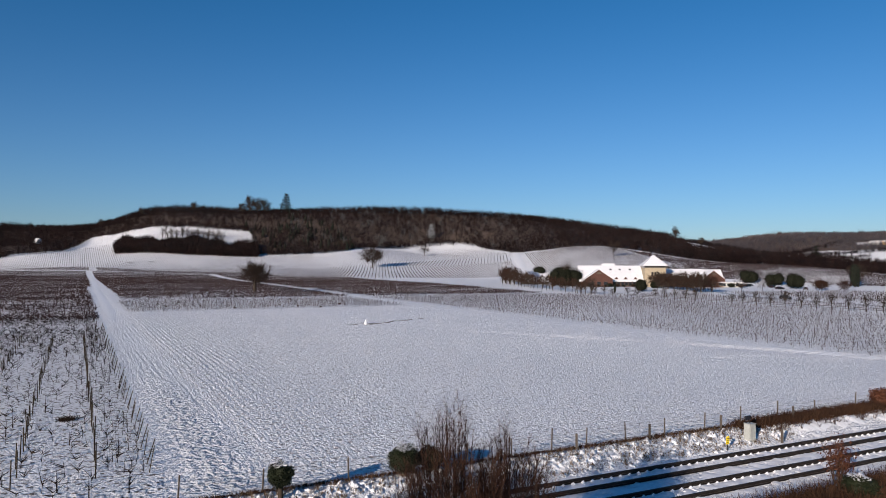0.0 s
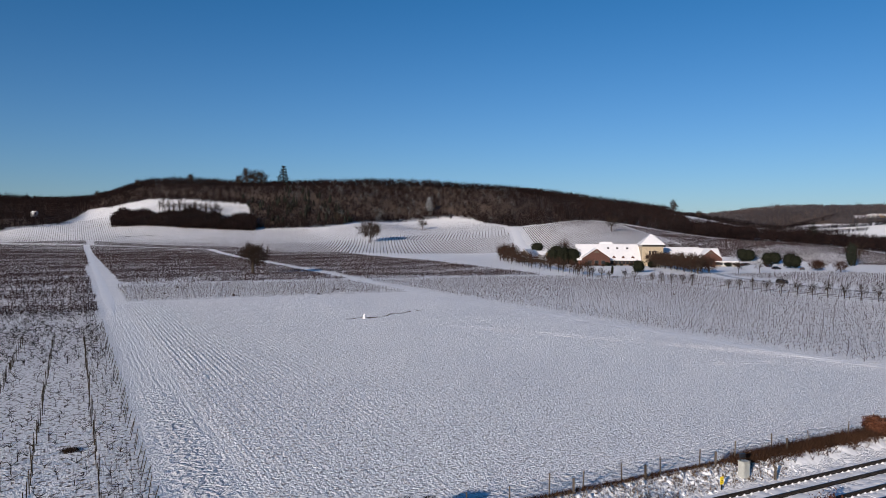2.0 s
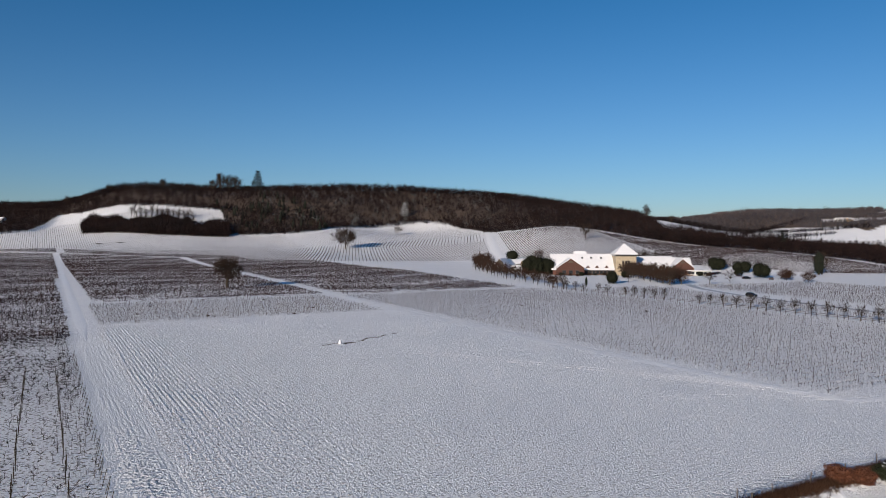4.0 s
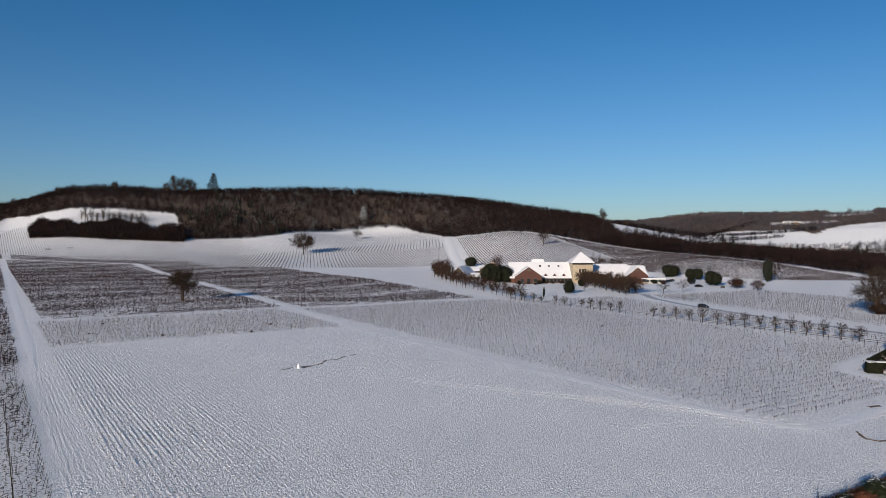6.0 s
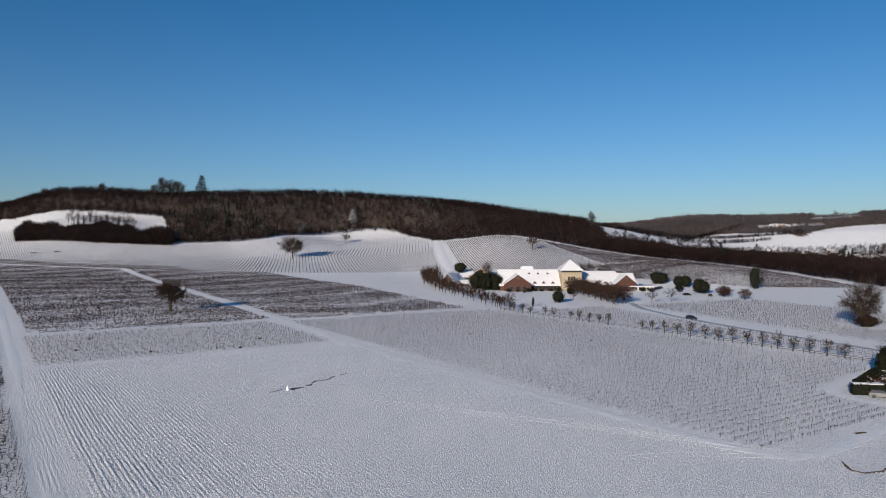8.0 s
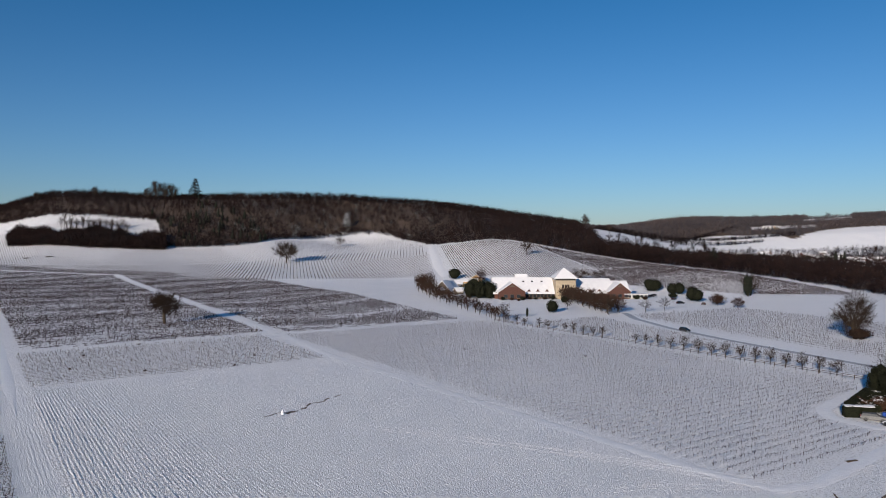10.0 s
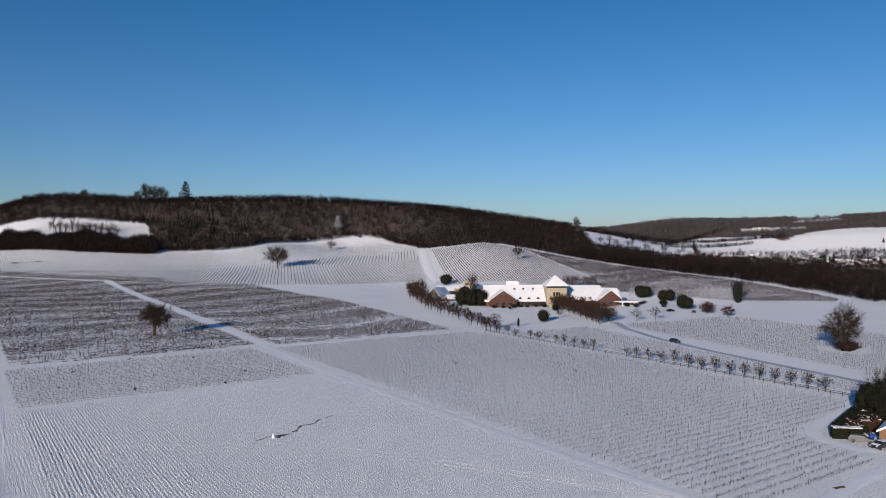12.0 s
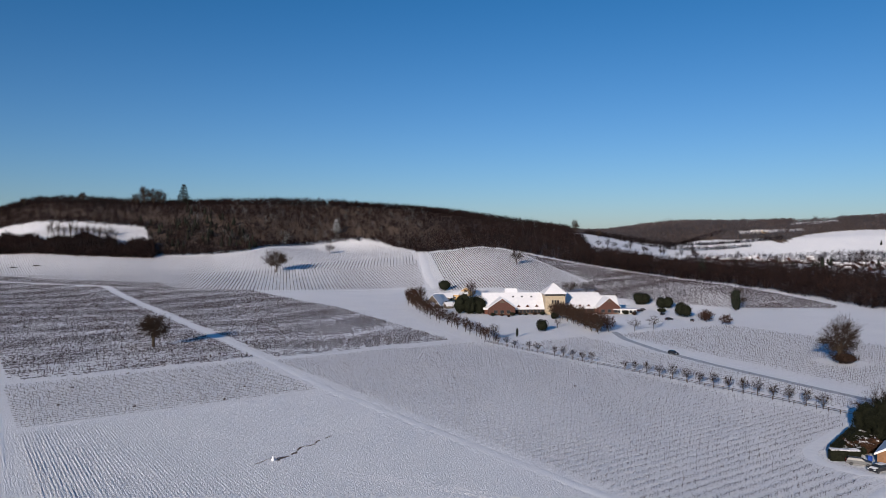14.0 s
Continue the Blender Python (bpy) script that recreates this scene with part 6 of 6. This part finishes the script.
# ---- the village and the far side of the valley ----
def village():
    protos = [small_house(spot(1390 + 22 * k, 1120), L, D, e, r, 12 + 25 * k, m, "village house with a snowy roof", 600 + k, group="village houses")
              for k, (L, D, e, r, m) in enumerate(((8, 6, 2.6, 5.0, BRICK), (9, 6, 2.8, 5.0, TILE), (7, 6, 3.0, 5.6, BRICK)))]
    rng = random.Random(3)
    for p0, p1, d0, d1, n in ((1250, 1350, 1050, 1140, 9), (1325, 1445, 1030, 1180, 17), (1440, 1610, 930, 1030, 15), (1490, 1720, 880, 940, 12)):
        for k in range(n):
            p = p0 + (p1 - p0) * (k + rng.uniform(0.1, 0.9)) / n
            q = spot(p, rng.uniform(d0, d1))
            copy_thing(protos[rng.randrange(3)], pose(q.x, q.y, q.z, 0, 0, rng.uniform(-70, 70)))


village()
for k in range(30):
    p = 1225 + (k * 73.7) % 440
    bare_tree("village_tree", spot(p, 850 + (k * 137.3) % 380 if p > 1440 else 930 + (k * 91.7) % 290), 8 + 4 * ((k * 0.618) % 1), 3.8 + 2.0 * ((k * 0.37) % 1), "bare garden tree between the village houses", 900 + k, 8, 5, 10, 0.12, twig_w=0.11, fill=1.2, mat=TWIG_RED if k % 4 == 0 else WOOD_TWIG, group="village trees")
woodland("garden_trees", 3000, lambda u, d: (d > np.interp(u, [px(1225), px(1440), px(1500)], [950, 880, 820])) & (d < np.interp(u, [px(1225), px(1300), px(1450), px(1600)], [1090, 1200, 1230, 1220])), (px(1215), px(1700), 800, 1260), BARE_TINTS, 8.5, "bare trees among the village gardens", 32, sprays=22, wide=0.32)
conifers("village_conifers", 90, lambda u, d: d > 0, (px(1300), px(1750), 800, 1400), CONIFER, 14, "dark conifers in the village gardens", 26)


def hedgerow_line(u, d):
    k = np.abs((d - 1180 - (u - px(1040)) * 900) / 9) < 1
    m = np.abs((d - 1420 - (u - px(1100)) * 260) / 10) < 1
    q = np.abs((u - px(1215) - (d - 1500) * 0.0002)) < 0.004
    return (k & (u < px(1330))) | (m & (u < px(1385))) | (q & (d > 1350))


woodland("hedgerow_trees", 34000, hedgerow_line, (px(1035), px(1800), 1100, 1760), (WOOD_TWIG, WOOD_TWIG_GREY), 8, "bare hedgerow trees between the white fields", 27, sprays=16, wide=0.6)
for k, (p, d, L, wall) in enumerate(((1346, 1700, 13, WHITE), (1353, 1690, 9, OCHRE), (1334, 1705, 9, WHITE), (1340, 1715, 8, WHITE))):
    small_house(spot(p, d), L, 7, 3.4, 6.2, 5 + 7 * k, wall, "pale farmhouse high on the far hill", 650 + k)
small_house(spot(-172, 900, 3), 9, 7, 4, 7, -30, WHITE, "white house among the trees of the hillside", 660)

# landmarks of the skyline
def cedar(place, tall, spread, label, seed, mat, tiers=7, stem=0.2):
    """A tree of flat, spreading tiers."""
    rng = np.random.default_rng(seed)
    t = thing("cedar", place, label, "tree")
    v, f = tube(np.array([0, 0, -0.5]), np.array([0, 0, tall * 0.95]), tall * 0.03, tall * 0.008, 7)
    mesh_object("trunk", v, f, BARK, t)
    cs = []
    for k in range(tiers):
        z = tall * (stem + (0.98 - stem) * k / (tiers - 1))
        r = spread * (1 - (k / tiers) ** 2.2) * rng.uniform(0.7, 1.1)
        n = int(150 * (r / spread) + 40)
        a, q = rng.uniform(0, 2 * math.pi, n), r * np.sqrt(rng.random(n))
        cs.append(np.stack([np.cos(a) * q, np.sin(a) * q, z + rng.normal(0, tall * 0.035, n) - q * 0.08], 1))
    c = np.concatenate(cs)
    a, b = rng.normal(0, 1, (len(c), 3)) * [1, 1, 0.35] * spread * 0.12, rng.normal(0, 1, (len(c), 3)) * [1, 1, 0.35] * spread * 0.12
    mesh_object("crown", np.stack([c - a, c + b, c + a], 1).reshape(-1, 3), np.arange(3 * len(c)).reshape(-1, 3), mat, t)


cedar(spot(325, 1095), 31, 10.5, "dark flat-topped cedar that tops the wooded ridge", 1, CONIFER)
cedar(spot(595, 975), 20, 6.5, "snow-laden cedar pale among the dark woods", 2, CEDAR)
cedar(spot(1244, 560), 15, 5, "dark pine in the belt of trees", 3, CONIFER)
for k, (p, d, h, r) in enumerate(((255, 1080, 31, 11), (271, 1085, 29, 11), (285, 1090, 25, 9), (145, 1085, 19, 6), (1018, 1075, 24, 6), (240, 1085, 19, 8), (1060, 1110, 12, 5), (-40, 1150, 15, 6), (40, 1090, 16, 6))):
    bare_tree("oak_tree", spot(p, d), h, r, "tall bare tree that stands out on the ridge", 700 + k, 12, 8, 18, 0.2, twig_w=0.09)
for k in range(24):
    bare_tree("oak_tree", spot(84 + k * 5.2 + 3 * math.sin(k * 3), 893 + 6 * math.sin(k * 2.1)), 13 + 3 * math.sin(k * 1.9), 4.2, "bare tree against the upper snowfield", 720 + k, 10, 6, 12, 0.16, twig_w=0.05, fill=0.5)
for k in range(18):
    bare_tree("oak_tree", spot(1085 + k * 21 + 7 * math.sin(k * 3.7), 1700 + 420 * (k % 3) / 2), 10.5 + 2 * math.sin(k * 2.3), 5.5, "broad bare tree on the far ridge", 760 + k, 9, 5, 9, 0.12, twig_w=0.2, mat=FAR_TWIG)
for k in range(12):
    bare_tree("hedgerow_tree", spot(1060 + k * 15 + 5 * math.sin(k * 2.9), 930 + 20 * k), 9 + 2.5 * math.sin(k * 1.9), 4.2, "bare hedgerow tree between two white fields", 780 + k, 9, 5, 9, 0.15, twig_w=0.18, mat=WOOD_TWIG)
# farm trailers far up the slope
for k, (p, y0) in enumerate(((62, 745), (20, 735))):
    b = thing("farm_trailer", spot(p, y0), "dark farm trailer standing among the upper vines", "trailer", 20)
    part("bed", boxed(-3, -1, 0.6, 3, 1, 1.3, bevel=0.05), BARK, b)
    part("drawbar", boxed(3, -0.1, 0.6, 4.6, 0.1, 0.75), STEEL, b)
    for x in (-1.2, 0.6):
        for sgn in (-1, 1):
            bm = bmesh.new()
            bmesh.ops.create_cone(bm, cap_ends=True, segments=16, radius1=0.45, radius2=0.45, depth=0.28, matrix=pose(x, sgn * 0.95, 0.4, 90))
            part("wheel", bm, RUBBER, b)
for k, (s, w_) in enumerate(((246.5, 46), (238, 64), (197, 38), (192, 60), (210, 22), (232, 28), (205, 70), (222, 150), (150, 150), (180, 128))):
    tufts("weed_clump", 30, lambda r, n: s + r.normal(0, 0.15, n), lambda r, n: w_ + r.normal(0, 0.22, n), 0.6, 0.05, BRUSH, "dark clump of dead weeds between the vines", 40 + k, 0.0, 5, "weeds")

# bare trees on the near side of the line, whose long shadows cross the tracks
for k in range(4):
    bare_tree("lineside_tree", on(4.5 + 1.2 * math.sin(k * 2.4), -34 + 5.5 * k), 17 + 1.2 * math.sin(k * 1.7), 4.2, "tall bare tree in the belt beside the railway", 800 + k, 11, 7, 16, 0.1, twig_w=0.07, group="trees along the line")
